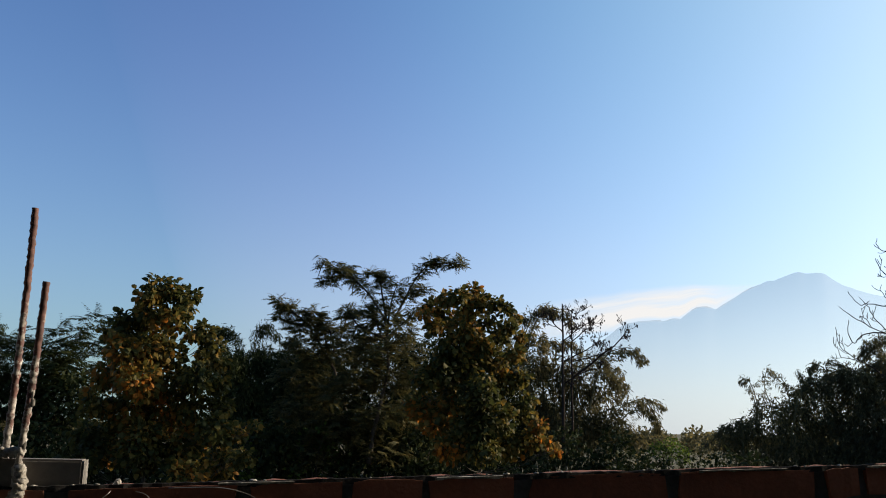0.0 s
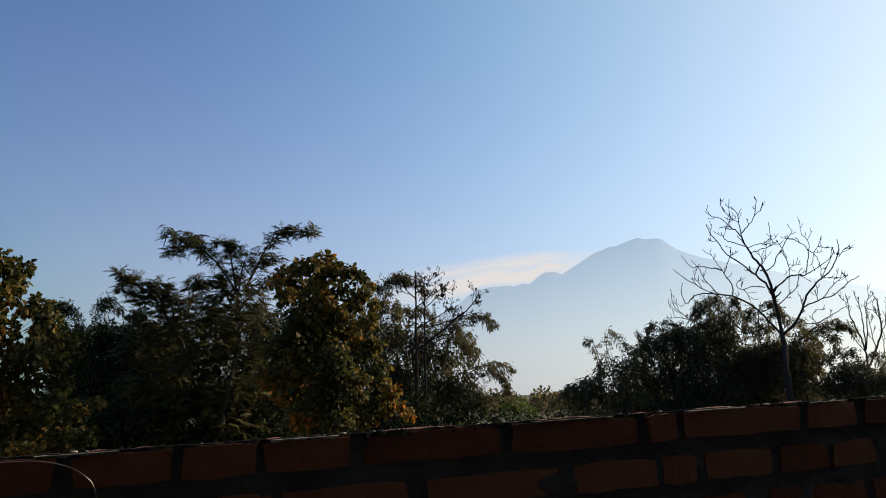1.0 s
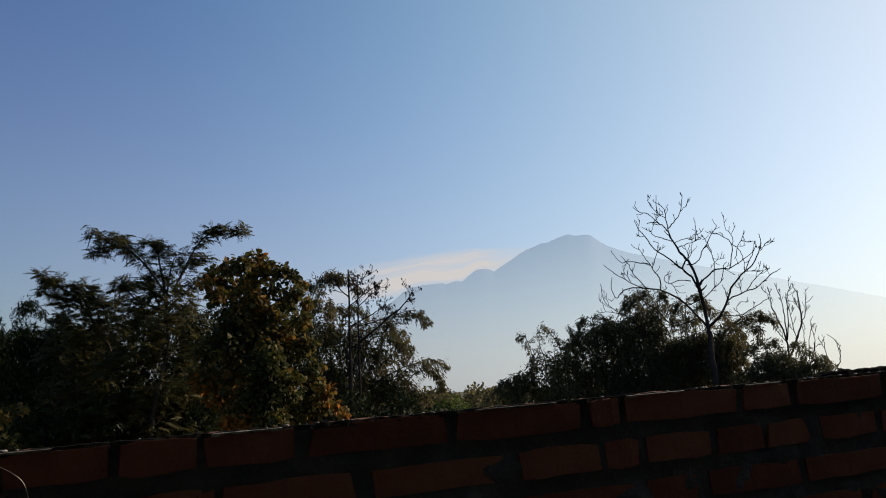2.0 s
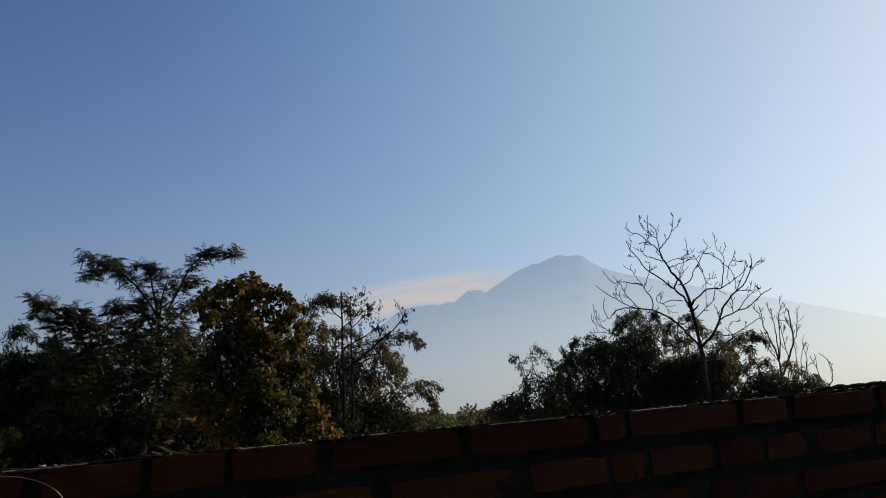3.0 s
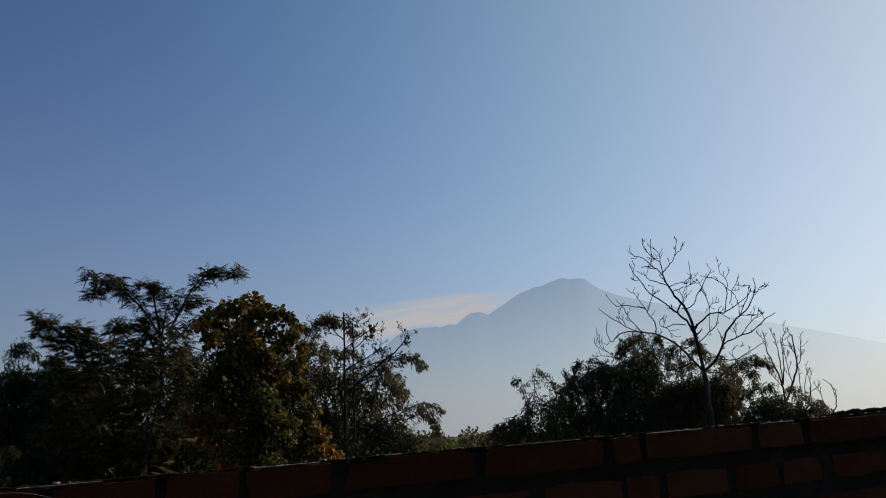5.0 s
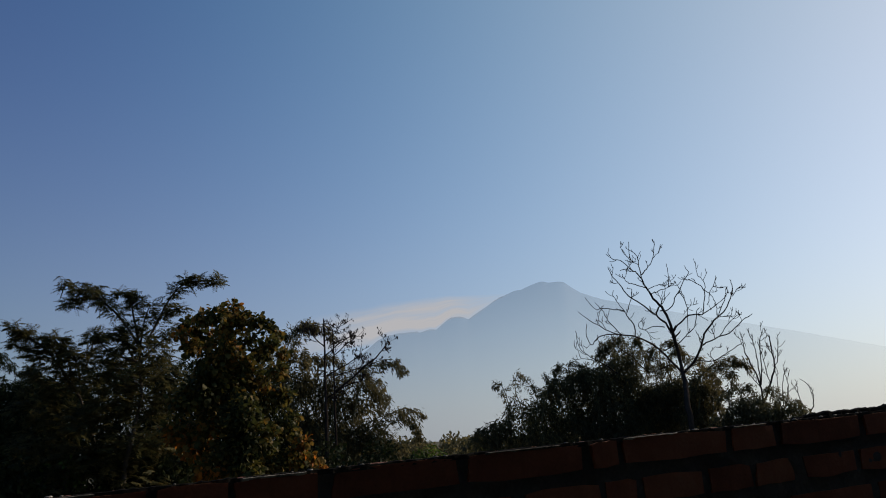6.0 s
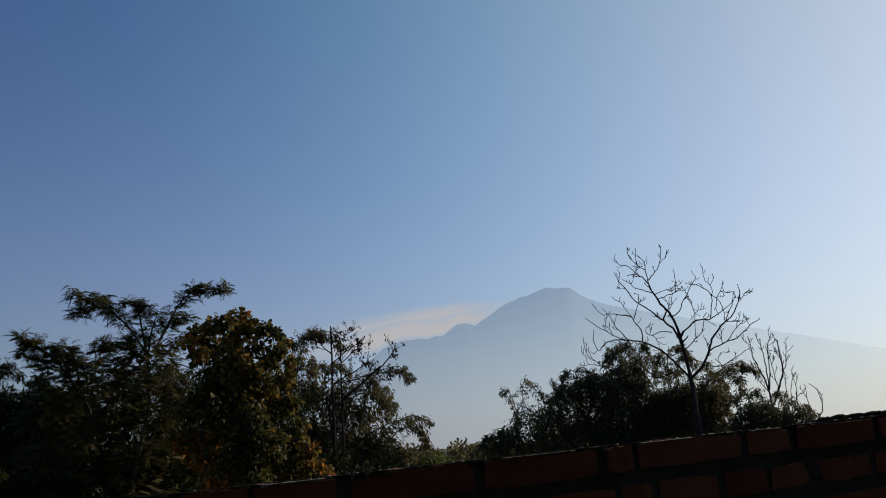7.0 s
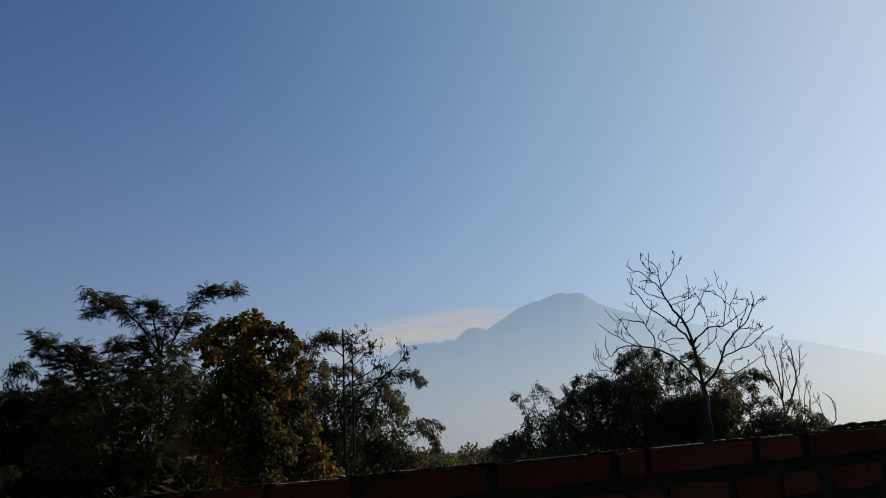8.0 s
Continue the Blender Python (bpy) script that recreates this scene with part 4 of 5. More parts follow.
plume_bamboo((16.66, 33.48, -0.05),
    [(0.27, (17.34, 33.8, 3.18), (17.32, 33.81, 4.6), (17.0, 33.98, 5.22), (16.49, 34.23, 5.19), (16.23, 34.35, 4.69)), (0.23, (17.02, 32.84, 3.58), (16.96, 32.87, 4.74), (16.77, 32.97, 5.32), (16.4, 33.16, 5.3)), (0.23, (16.86, 32.77, 3.58), (17.1, 32.64, 4.71), (17.15, 32.62, 5.29), (17.44, 32.46, 4.96)), (0.19, (17.11, 33.91, 4.14), (16.87, 34.03, 4.99), (16.54, 34.19, 4.9), (16.37, 34.27, 4.39)), (0.19, (17.27, 33.21, 4.07), (17.53, 33.07, 4.75), (17.76, 32.95, 4.59), (17.8, 32.93, 4.14)), (0.19, (17.0, 33.18, 4.08), (16.94, 33.21, 4.55), (16.53, 33.42, 4.58), (16.28, 33.54, 4.13))],
    [(16.7, 33.16, 4.5, 0.32), (17.03, 33.4, 3.91, 0.46), (16.57, 33.89, 4.04, 0.46), (17.37, 33.07, 3.36, 0.39), (16.65, 33.4, 3.41, 0.64), (17.2, 32.7, 4.67, 0.16), (17.52, 33.51, 2.69, 0.73), (17.19, 32.68, 1.43, 0.78), (17.24, 33.18, 0.61, 0.78)],
    "tall bamboo with drooping brown-green tops", 14, M_SHADE, 26)
plume_bamboo((17.9, 32.26, -0.05),
    [(0.23, (18.21, 32.55, 3.06), (18.18, 32.57, 4.21), (18.29, 32.51, 4.94), (18.69, 32.28, 5.04), (18.96, 32.12, 4.65)), (0.21, (17.72, 31.85, 3.26), (17.67, 31.88, 4.38), (17.57, 31.93, 4.8), (17.35, 32.05, 4.3)), (0.25, (18.44, 32.27, 3.03), (18.45, 32.27, 4.17), (18.69, 32.13, 4.72), (19.04, 31.92, 4.35)), (0.19, (18.08, 32.78, 3.08), (18.02, 32.81, 3.89), (17.89, 32.88, 4.2), (17.74, 32.96, 3.68)), (0.21, (18.59, 32.05, 3.24), (18.96, 31.83, 4.11), (19.36, 31.59, 4.3), (19.5, 31.5, 3.84))],
    [(18.27, 32.38, 4.07, 0.25), (17.62, 31.96, 3.0, 0.45), (18.28, 31.97, 3.2, 0.45), (18.67, 31.41, 3.19, 0.4), (18.14, 32.52, 2.61, 0.81), (18.61, 31.61, 2.43, 0.67), (17.44, 32.46, 2.41, 0.81), (18.59, 32.44, 1.46, 0.81), (18.06, 32.57, 0.72, 0.76), (18.99, 32.18, 0.77, 0.76)],
    "olive bamboo clump behind the bare tree", 15, M_BAMBOO, 26)
plume_bamboo((18.59, 30.7, -0.05),
    [(0.18, (18.28, 30.82, 2.51), (18.84, 30.48, 3.59), (19.42, 30.11, 4.06), (19.95, 29.77, 4.07), (20.26, 29.55, 3.63)), (0.16, (18.53, 30.72, 2.93), (19.16, 30.33, 3.85), (19.69, 29.99, 3.91), (20.07, 29.73, 3.92)), (0.22, (18.52, 31.06, 2.29), (19.07, 30.73, 3.23), (19.4, 30.52, 3.31), (19.56, 30.42, 2.76)), (0.2, (18.35, 30.82, 2.07), (18.73, 30.58, 2.91), (19.09, 30.36, 2.88), (19.17, 30.31, 2.27)), (0.16, (18.58, 30.41, 2.9), (19.16, 30.05, 3.67), (19.52, 29.81, 3.51), (19.65, 29.73, 3.03)), (0.16, (18.35, 30.71, 1.64), (18.87, 30.4, 2.35), (19.22, 30.17, 2.39), (19.35, 30.09, 1.95))]
    + [(0.12, (19.04, 29.92, 3.06), (19.43, 29.67, 3.56), (19.62, 29.54, 3.4))],
    [(18.49, 30.62, 3.14, 0.39), (19.13, 30.94, 3.62, 0.28), (18.92, 31.04, 2.6, 0.44), (18.42, 30.95, 2.08, 0.57), (18.88, 30.52, 1.93, 0.39), (18.57, 30.52, 1.41, 0.53), (18.94, 30.0, 2.86, 0.22)],
    "thin bamboo clump with yellow-green leaves", 16, M_BAMBOO, 24)
plume_bamboo((19.22, 28.52, -0.05),
    [(0.14, (18.68, 28.55, 1.76), (18.62, 28.58, 2.47), (18.45, 28.7, 2.69), (18.26, 28.82, 2.5)), (0.16, (19.27, 28.89, 1.74), (19.31, 28.86, 2.66), (19.14, 28.97, 2.99), (18.92, 29.12, 2.8)), (0.16, (19.57, 28.81, 1.73), (19.74, 28.69, 2.64), (19.61, 28.78, 2.96), (19.36, 28.96, 2.88)), (0.14, (19.85, 27.87, 1.68), (20.0, 27.77, 2.36), (20.18, 27.64, 2.55), (20.34, 27.52, 2.24)), (0.12, (20.46, 28.06, 1.66), (20.68, 27.9, 2.24), (20.87, 27.76, 2.33), (21.01, 27.65, 1.91)), (0.12, (20.01, 28.37, 1.89), (20.16, 28.26, 2.59), (20.34, 28.14, 2.78))]
    + [(0.1, (20.49, 27.9, 1.85), (20.75, 27.71, 2.13), (20.95, 27.56, 1.85)), (0.12, (19.61, 28.49, 1.91), (19.85, 28.32, 2.71), (20.06, 28.17, 2.86))],
    [(19.23, 28.82, 2.36, 0.34), (19.37, 28.25, 2.22, 0.34), (18.97, 28.93, 2.0, 0.31), (19.53, 28.04, 1.9, 0.34), (20.04, 27.92, 1.91, 0.27), (20.51, 27.94, 1.81, 0.21), (19.35, 28.66, 1.73, 0.38), (18.38, 28.82, 1.68, 0.34), (20.04, 28.49, 1.59, 0.38)],
    "wispy grey-green bamboo scrub around bare saplings", 63, M_SHADE, 20)
tree, limb, tips = bare_tree((17.36, 29.24, -0.05), "tall leafless tree with a wide crown of crooked twigs", 17, 0.42, 3, 2, 0.01)
limb(0.096, 0.068, (16.81, 28.31, 0.95), (16.68, 28.22, 2.29), (17.16, 29.09, 3.11), (17.35, 29.45, 3.64), name="trunk")
limb(0.060, 0.048, (17.34, 29.45, 3.60), (17.32, 29.58, 4.26), (17.07, 29.35, 4.90), (16.95, 29.25, 5.22))
limb(0.044, 0.024, (16.95, 29.25, 5.22), (16.92, 29.63, 5.99), (16.89, 30.16, 6.45), (16.82, 30.43, 6.84), (16.69, 30.63, 7.35))
limb(0.036, 0.024, (17.04, 29.29, 4.95), (16.92, 29.62, 5.47), (16.76, 29.93, 5.82), (16.88, 29.91, 6.14))
limb(0.021, 0.009, (16.76, 29.93, 5.82), (16.09, 29.80, 6.26), (15.35, 29.35, 6.48), (15.17, 29.55, 6.93), (15.08, 29.97, 7.36), (15.12, 30.31, 7.79))
limb(0.022, 0.009, (16.69, 30.63, 7.35), (16.46, 30.55, 7.57), (15.92, 30.19, 7.69), (15.44, 29.95, 7.57))
limb(0.016, 0.008, (16.70, 30.65, 7.37), (16.69, 30.77, 7.92), (16.58, 30.64, 8.29), (16.11, 30.19, 8.45))
limb(0.018, 0.008, (16.69, 30.70, 7.54), (17.15, 31.02, 7.85), (17.52, 31.08, 8.31), (17.39, 30.63, 8.90))
limb(0.010, 0.007, (17.52, 31.08, 8.31), (17.65, 30.78, 8.49))
limb(0.011, 0.007, (16.66, 30.74, 7.96), (16.10, 30.31, 8.11), (15.86, 29.85, 8.67))
limb(0.010, 0.007, (16.14, 30.34, 8.07), (15.70, 30.00, 8.23), (15.43, 29.74, 8.45))
limb(0.013, 0.008, (16.22, 30.39, 7.62), (15.55, 30.01, 7.95), (15.23, 30.08, 8.04), (15.11, 30.20, 8.33))
limb(0.014, 0.008, (16.69, 30.47, 6.99), (16.10, 30.12, 7.06), (15.60, 29.80, 7.08), (15.54, 29.86, 7.28))
limb(0.014, 0.008, (16.80, 30.36, 6.74), (17.21, 30.31, 6.84), (17.35, 29.85, 6.92), (17.40, 29.37, 7.02))
limb(0.011, 0.007, (17.35, 29.85, 6.92), (17.59, 30.16, 7.43), (17.72, 30.44, 7.94))
limb(0.011, 0.007, (16.75, 30.43, 6.88), (17.18, 30.60, 7.07), (17.41, 30.26, 7.10), (17.52, 30.10, 7.26))
limb(0.018, 0.008, (16.88, 29.80, 5.97), (16.93, 29.17, 5.97), (17.08, 28.84, 6.43), (17.36, 28.71, 6.93), (17.58, 28.66, 7.27))
limb(0.013, 0.007, (17.14, 28.84, 6.53), (16.96, 28.18, 6.18), (16.82, 27.82, 5.77), (16.92, 28.09, 4.91))
limb(0.010, 0.007, (16.96, 28.15, 6.18), (17.23, 28.89, 6.71), (17.41, 29.51, 7.05))
limb(0.011, 0.007, (16.86, 29.91, 6.09), (17.04, 29.87, 6.39), (17.27, 29.97, 6.79))
limb(0.027, 0.016, (16.98, 29.24, 5.11), (16.85, 28.61, 5.26), (16.80, 27.68, 5.49), (17.23, 27.56, 5.48))
limb(0.016, 0.008, (17.23, 27.56, 5.48), (18.10, 28.12, 5.84), (19.14, 28.80, 6.36))
limb(0.014, 0.008, (17.29, 27.59, 5.52), (17.77, 28.09, 6.42), (17.55, 28.21, 6.74), (17.43, 28.52, 6.96))
limb(0.010, 0.007, (17.83, 28.14, 6.47), (17.97, 28.36, 6.77), (17.82, 28.49, 7.16))
limb(0.011, 0.007, (17.81, 28.14, 6.49), (18.16, 28.28, 6.31), (18.32, 28.28, 5.95), (18.32, 28.27, 5.50))
limb(0.010, 0.007, (17.67, 27.84, 5.88), (18.40, 28.54, 6.60), (19.04, 29.13, 7.13))
limb(0.016, 0.008, (17.31, 30.64, 4.53), (17.16, 29.31, 4.65), (16.95, 28.17, 4.87), (16.97, 27.67, 5.10), (17.00, 27.51, 5.61), (17.16, 27.55, 5.73))
limb(0.044, 0.024, (17.34, 29.41, 3.59), (17.45, 28.79, 3.93), (17.54, 28.38, 4.41), (17.54, 28.03, 4.83), (18.24, 28.23, 5.45))
limb(0.021, 0.009, (18.24, 28.23, 5.45), (18.87, 28.54, 5.82), (19.36, 28.79, 6.40), (19.61, 29.04, 6.78), (19.71, 29.29, 7.08))
limb(0.010, 0.007, (19.34, 28.73, 6.33), (19.58, 28.75, 6.59), (19.67, 28.64, 6.69))
limb(0.013, 0.007, (18.35, 28.29, 5.50), (18.94, 28.66, 6.17), (19.36, 28.97, 6.60), (19.32, 29.08, 6.76))
limb(0.021, 0.009, (17.55, 28.35, 4.45), (18.32, 28.64, 4.74), (19.14, 28.90, 4.97), (19.21, 28.12, 5.30), (19.01, 27.15, 5.43))
limb(0.011, 0.007, (18.37, 28.68, 4.72), (18.09, 28.24, 5.11), (17.87, 27.99, 5.34))
limb(0.013, 0.007, (18.65, 28.79, 4.86), (18.91, 28.68, 5.21), (19.16, 28.42, 5.50), (19.19, 28.05, 5.56))
limb(0.010, 0.007, (18.39, 28.32, 5.49), (18.96, 28.54, 5.58), (19.16, 28.41, 5.52))
limb(0.016, 0.008, (17.46, 28.74, 3.98), (18.58, 29.23, 3.98), (19.47, 29.54, 4.34), (19.56, 28.76, 4.59))
limb(0.010, 0.006, (18.58, 29.23, 3.98), (18.21, 28.89, 4.20), (18.52, 28.96, 4.47))
limb(0.036, 0.019, (17.36, 29.58, 3.63), (17.38, 30.70, 4.37), (16.92, 30.70, 4.79), (15.79, 29.84, 4.99), (14.80, 29.17, 5.02))
limb(0.019, 0.008, (14.80, 29.17, 5.02), (14.51, 29.45, 5.09), (14.52, 30.48, 5.11), (14.62, 31.30, 4.92), (14.43, 31.32, 5.29), (14.33, 31.01, 5.68))
limb(0.019, 0.010, (15.66, 29.71, 5.02), (15.45, 29.32, 5.42), (15.05, 28.97, 5.62), (14.89, 28.88, 5.85))
limb(0.013, 0.007, (14.89, 28.88, 5.85), (14.42, 29.65, 6.08), (14.41, 30.19, 6.10), (14.49, 30.98, 6.54))
limb(0.011, 0.007, (15.00, 28.93, 5.78), (15.46, 29.38, 6.36), (15.75, 29.77, 6.82))
limb(0.010, 0.007, (14.92, 28.89, 5.83), (14.70, 28.97, 6.15), (14.71, 29.37, 6.54))
limb(0.014, 0.007, (14.85, 29.17, 5.02), (14.43, 29.14, 5.42), (14.39, 29.61, 5.95), (14.45, 30.06, 6.23))
limb(0.014, 0.007, (14.69, 29.20, 5.02), (14.42, 29.67, 5.32), (14.36, 30.71, 5.77), (14.15, 31.28, 6.21))
limb(0.010, 0.007, (14.42, 29.58, 5.31), (14.37, 29.89, 5.64), (14.37, 30.26, 5.73))
limb(0.018, 0.008, (17.46, 30.58, 3.97), (16.92, 31.20, 3.77), (15.72, 30.22, 4.30), (14.66, 29.71, 4.79))
limb(0.014, 0.007, (15.02, 30.16, 3.70), (14.85, 31.02, 4.17), (14.72, 31.98, 4.58), (14.40, 32.03, 4.91), (14.06, 31.48, 5.48))
limb(0.010, 0.006, (14.83, 31.40, 4.31), (14.61, 32.35, 4.50), (14.37, 32.09, 4.87))
limb(0.014, 0.007, (16.95, 29.74, 5.34), (16.66, 30.11, 5.42), (16.24, 30.01, 5.28), (15.76, 29.58, 5.40), (16.02, 29.71, 5.64))
limb(0.010, 0.007, (16.27, 30.03, 5.29), (16.70, 30.39, 5.08))
tree, limb, tips = bare_tree((20.54, 29.55, -0.05), "small bare tree with upright whippy branches", 18, 0.42, 5, 2, 0.009)
limb(0.064, 0.044, (20.26, 29.18, 0.96), (20.37, 29.18, 1.99), (20.49, 29.26, 2.41), name="trunk")
limb(0.032, 0.016, (20.47, 29.27, 2.41), (20.56, 29.41, 3.01), (20.47, 29.63, 3.69), (20.29, 29.78, 4.35))
limb(0.013, 0.007, (20.29, 29.78, 4.35), (20.23, 29.70, 4.76), (20.16, 29.72, 5.11))
limb(0.013, 0.007, (20.54, 29.42, 2.95), (20.42, 29.75, 3.38), (20.33, 29.93, 3.74))
limb(0.019, 0.008, (20.56, 29.41, 3.01), (20.56, 29.41, 3.91), (20.45, 29.33, 4.52), (20.28, 29.42, 5.18))
limb(0.019, 0.008, (20.58, 29.40, 3.01), (20.65, 29.30, 3.90), (20.55, 29.16, 4.53), (20.59, 28.94, 4.99))
limb(0.036, 0.016, (20.48, 29.25, 2.37), (20.80, 29.21, 2.93), (21.06, 29.13, 3.66), (20.97, 29.01, 4.19), (20.82, 28.86, 4.77))
limb(0.014, 0.008, (21.06, 29.13, 3.66), (21.20, 29.05, 3.91), (21.17, 28.94, 4.29), (21.18, 28.85, 4.53))
limb(0.014, 0.007, (20.85, 29.20, 2.99), (20.75, 29.25, 3.76), (20.62, 29.19, 4.29))
limb(0.011, 0.006, (20.93, 29.02, 4.19), (20.70, 28.98, 4.61))
tree, limb, tips = bare_tree((21.14, 29.12, -0.05), "thin leafless saplings rising from scrub", 19, 0.36, 4, 2, 0.008)
limb(0.024, 0.016, (20.98, 28.90, 1.14), (21.15, 28.97, 2.18), name="trunk")
limb(0.013, 0.007, (20.87, 28.95, 1.97), (20.85, 29.18, 2.91))
limb(0.013, 0.007, (21.01, 28.96, 2.07), (21.12, 29.14, 3.03), (21.10, 29.14, 3.45))
limb(0.013, 0.007, (21.14, 28.96, 2.13), (21.30, 29.11, 2.98), (21.46, 29.11, 3.42))
limb(0.013, 0.007, (21.27, 28.97, 2.17), (21.53, 29.10, 2.97), (21.46, 29.11, 3.38))
limb(0.011, 0.006, (21.33, 29.02, 2.42), (21.58, 29.07, 2.76), (21.77, 29.06, 2.80))
tree, limb, tips = bare_tree((21.79, 28.64, -0.05), "single crooked bare sapling", 20, 0.18, 1, 1, 0.007)
limb(0.024, 0.018, (21.85, 28.71, 1.11), (21.93, 28.72, 1.77), name="trunk")
limb(0.019, 0.007, (21.92, 28.71, 1.73), (22.15, 28.64, 2.14), (22.28, 28.68, 2.52), (22.27, 28.84, 2.86), (22.04, 29.04, 3.17))
limb(0.010, 0.006, (22.24, 28.70, 2.48), (22.28, 28.86, 2.97))
limb(0.013, 0.007, (21.91, 28.75, 1.84), (21.84, 28.97, 2.48), (21.90, 29.05, 2.90))
limb(0.010, 0.006, (21.88, 29.00, 2.62), (21.68, 29.10, 3.06))
shrub((19.77, 28.86, -0.05), [(19.37, 28.89, 2.05, 0.36), (19.75, 28.61, 2.19, 0.40), (18.81, 28.66, 1.77, 0.40), (19.45, 28.65, 1.63, 0.49), (19.92, 28.24, 1.77, 0.40), (18.61, 28.80, 1.58, 0.35), (20.36, 28.53, 2.18, 0.22), (18.89, 29.34, 2.03, 0.18)], "grey-green scrub at the foot of a bare tree", 34, M_SHADE, 1100, 0.12)
shrub((20.71, 28.20, -0.05), [(20.17, 27.65, 2.05, 0.31), (20.67, 27.54, 2.09, 0.27), (20.83, 28.94, 1.72, 0.41), (20.55, 27.59, 1.70, 0.40), (21.11, 27.64, 1.83, 0.25), (21.46, 28.54, 1.43, 0.41)], "low dark scrub with thin leaves", 35, M_SHADE, 1000, 0.12)
# undergrowth: its shade is painted by the darkened leaf colour
shrub((-10.21, 23.7, -0.05), [(-11.31, 23.75, 2.24, 0.7), (-10.21, 23.7, 2.04, 0.7), (-10.59, 23.97, 1.08, 0.75), (-9.84, 24.18, 2.44, 0.57), (-9.54, 24.19, 0.95, 0.67), (-11.03, 23.22, 0.79, 0.75), (-10.35, 24.18, 2.88, 0.43)], "shade-darkened green shrubs under a feathery tree", 39, M_SHADED_GREEN, 700, 0.17)
shrub((-10.22, 22.82, -0.05), [(-10.02, 22.23, 0.97, 0.81), (-10.62, 22.47, 0.41, 0.78), (-9.93, 23.47, 0.38, 0.80), (-9.75, 22.18, 0.04, 0.87)], "dark shaded undergrowth shrub", 40, M_SHADED_GREEN, 700, 0.17)
shrub((-8.47, 23.52, -0.05), [(-8.29, 22.85, 0.86, 0.81), (-9.23, 23.97, 0.23, 0.81), (-8.04, 23.98, 0.25, 0.80), (-8.18, 23.22, -0.13, 0.88)], "dark shaded undergrowth shrub", 41, M_SHADED_GREEN, 700, 0.17)
shrub((-6.72, 24.08, -0.05), [(-6.75, 24.04, 0.71, 0.78), (-7.15, 23.54, 0.15, 0.73), (-6.31, 24.84, 0.10, 0.76), (-6.73, 24.82, -0.36, 0.86)], "dark shaded undergrowth shrub", 42, M_SHADED_GREEN, 700, 0.17)
shrub((-4.89, 24.51, -0.05), [(-4.79, 23.83, 1.20, 0.87), (-5.48, 24.43, 0.58, 0.84), (-4.21, 24.13, 0.62, 0.82), (-4.68, 24.40, 0.16, 0.96)], "dark shaded undergrowth shrub", 43, M_SHADED_GREEN, 700, 0.17)
shrub((-2.78, 24.84, -0.05), [(-2.85, 25.22, 1.07, 0.85), (-3.43, 25.10, 0.45, 0.80), (-2.12, 24.40, 0.51, 0.77), (-2.58, 24.59, 0.05, 0.89)], "dark shaded undergrowth shrub", 44, M_SHADED_GREEN, 700, 0.17)
shrub((-0.77, 24.98, -0.05), [(-0.78, 24.86, 0.97, 0.72), (-1.38, 24.77, 0.36, 0.67), (-0.15, 25.28, 0.36, 0.68), (-0.61, 25.45, -0.12, 0.78)], "dark shaded undergrowth shrub", 45, M_SHADED_GREEN, 700, 0.17)
shrub((1.26, 24.96, -0.05), [(1.23, 24.70, 0.87, 0.65), (0.63, 24.89, 0.25, 0.61), (1.82, 24.23, 0.31, 0.59), (1.40, 24.74, -0.17, 0.70)], "dark shaded undergrowth shrub", 46, M_SHADED_GREEN, 700, 0.17)
shrub((3.40, 24.75, -0.05), [(3.50, 25.46, 1.21, 0.56), (2.79, 24.83, 0.60, 0.50), (4.02, 24.75, 0.63, 0.50), (3.57, 24.90, 0.16, 0.58)], "dark shaded undergrowth shrub", 47, M_SHADED_GREEN, 700, 0.17)
shrub((4.75, 24.53, -0.05), [(4.78, 24.63, 1.32, 0.48), (4.24, 25.12, 0.69, 0.46), (5.25, 24.03, 0.76, 0.44), (4.83, 24.21, 0.30, 0.51)], "dark shaded undergrowth shrub", 48, M_SHADED_GREEN, 700, 0.17)
shrub((-11.59, 22.16, -0.05), [(-11.93, 22.67, 1.06, 0.85), (-12.02, 21.93, 0.53, 0.79), (-11.48, 23.04, 0.50, 0.81), (-11.18, 21.72, 0.16, 0.88)], "dark shaded undergrowth shrub", 49, M_SHADED_GREEN, 700, 0.17)
shrub((-0.72, 24.98, -0.05), [(-0.75, 25.43, 2.21, 0.56), (-1.35, 24.91, 1.57, 0.50), (-0.09, 24.95, 1.60, 0.50), (-0.57, 25.59, 1.11, 0.59)], "dark shaded undergrowth shrub", 50, M_SHADED_GREEN, 700, 0.17)
shrub((-2.21, 24.90, -0.05), [(-2.18, 24.30, 2.15, 0.47), (-2.83, 24.86, 1.54, 0.45), (-1.56, 24.54, 1.56, 0.44), (-2.01, 24.66, 1.10, 0.51)], "dark shaded undergrowth shrub", 51, M_SHADED_GREEN, 700, 0.17)
shrub((-3.28, 24.07, -0.05), [(-3.49, 24.30, 1.30, 0.38), (-2.94, 24.03, 1.09, 0.31), (-3.79, 24.23, 0.85, 0.35), (-3.12, 23.70, 1.56, 0.18), (-3.49, 24.45, 0.40, 0.41), (-2.75, 24.50, 0.64, 0.28), (-3.07, 24.24, 0.20, 0.34), (-3.83, 23.75, 0.36, 0.28), (-2.91, 24.25, 1.46, 0.13)], "fresh light-green shrub catching the sun", 36, M_FRESH, 420, 0.12)
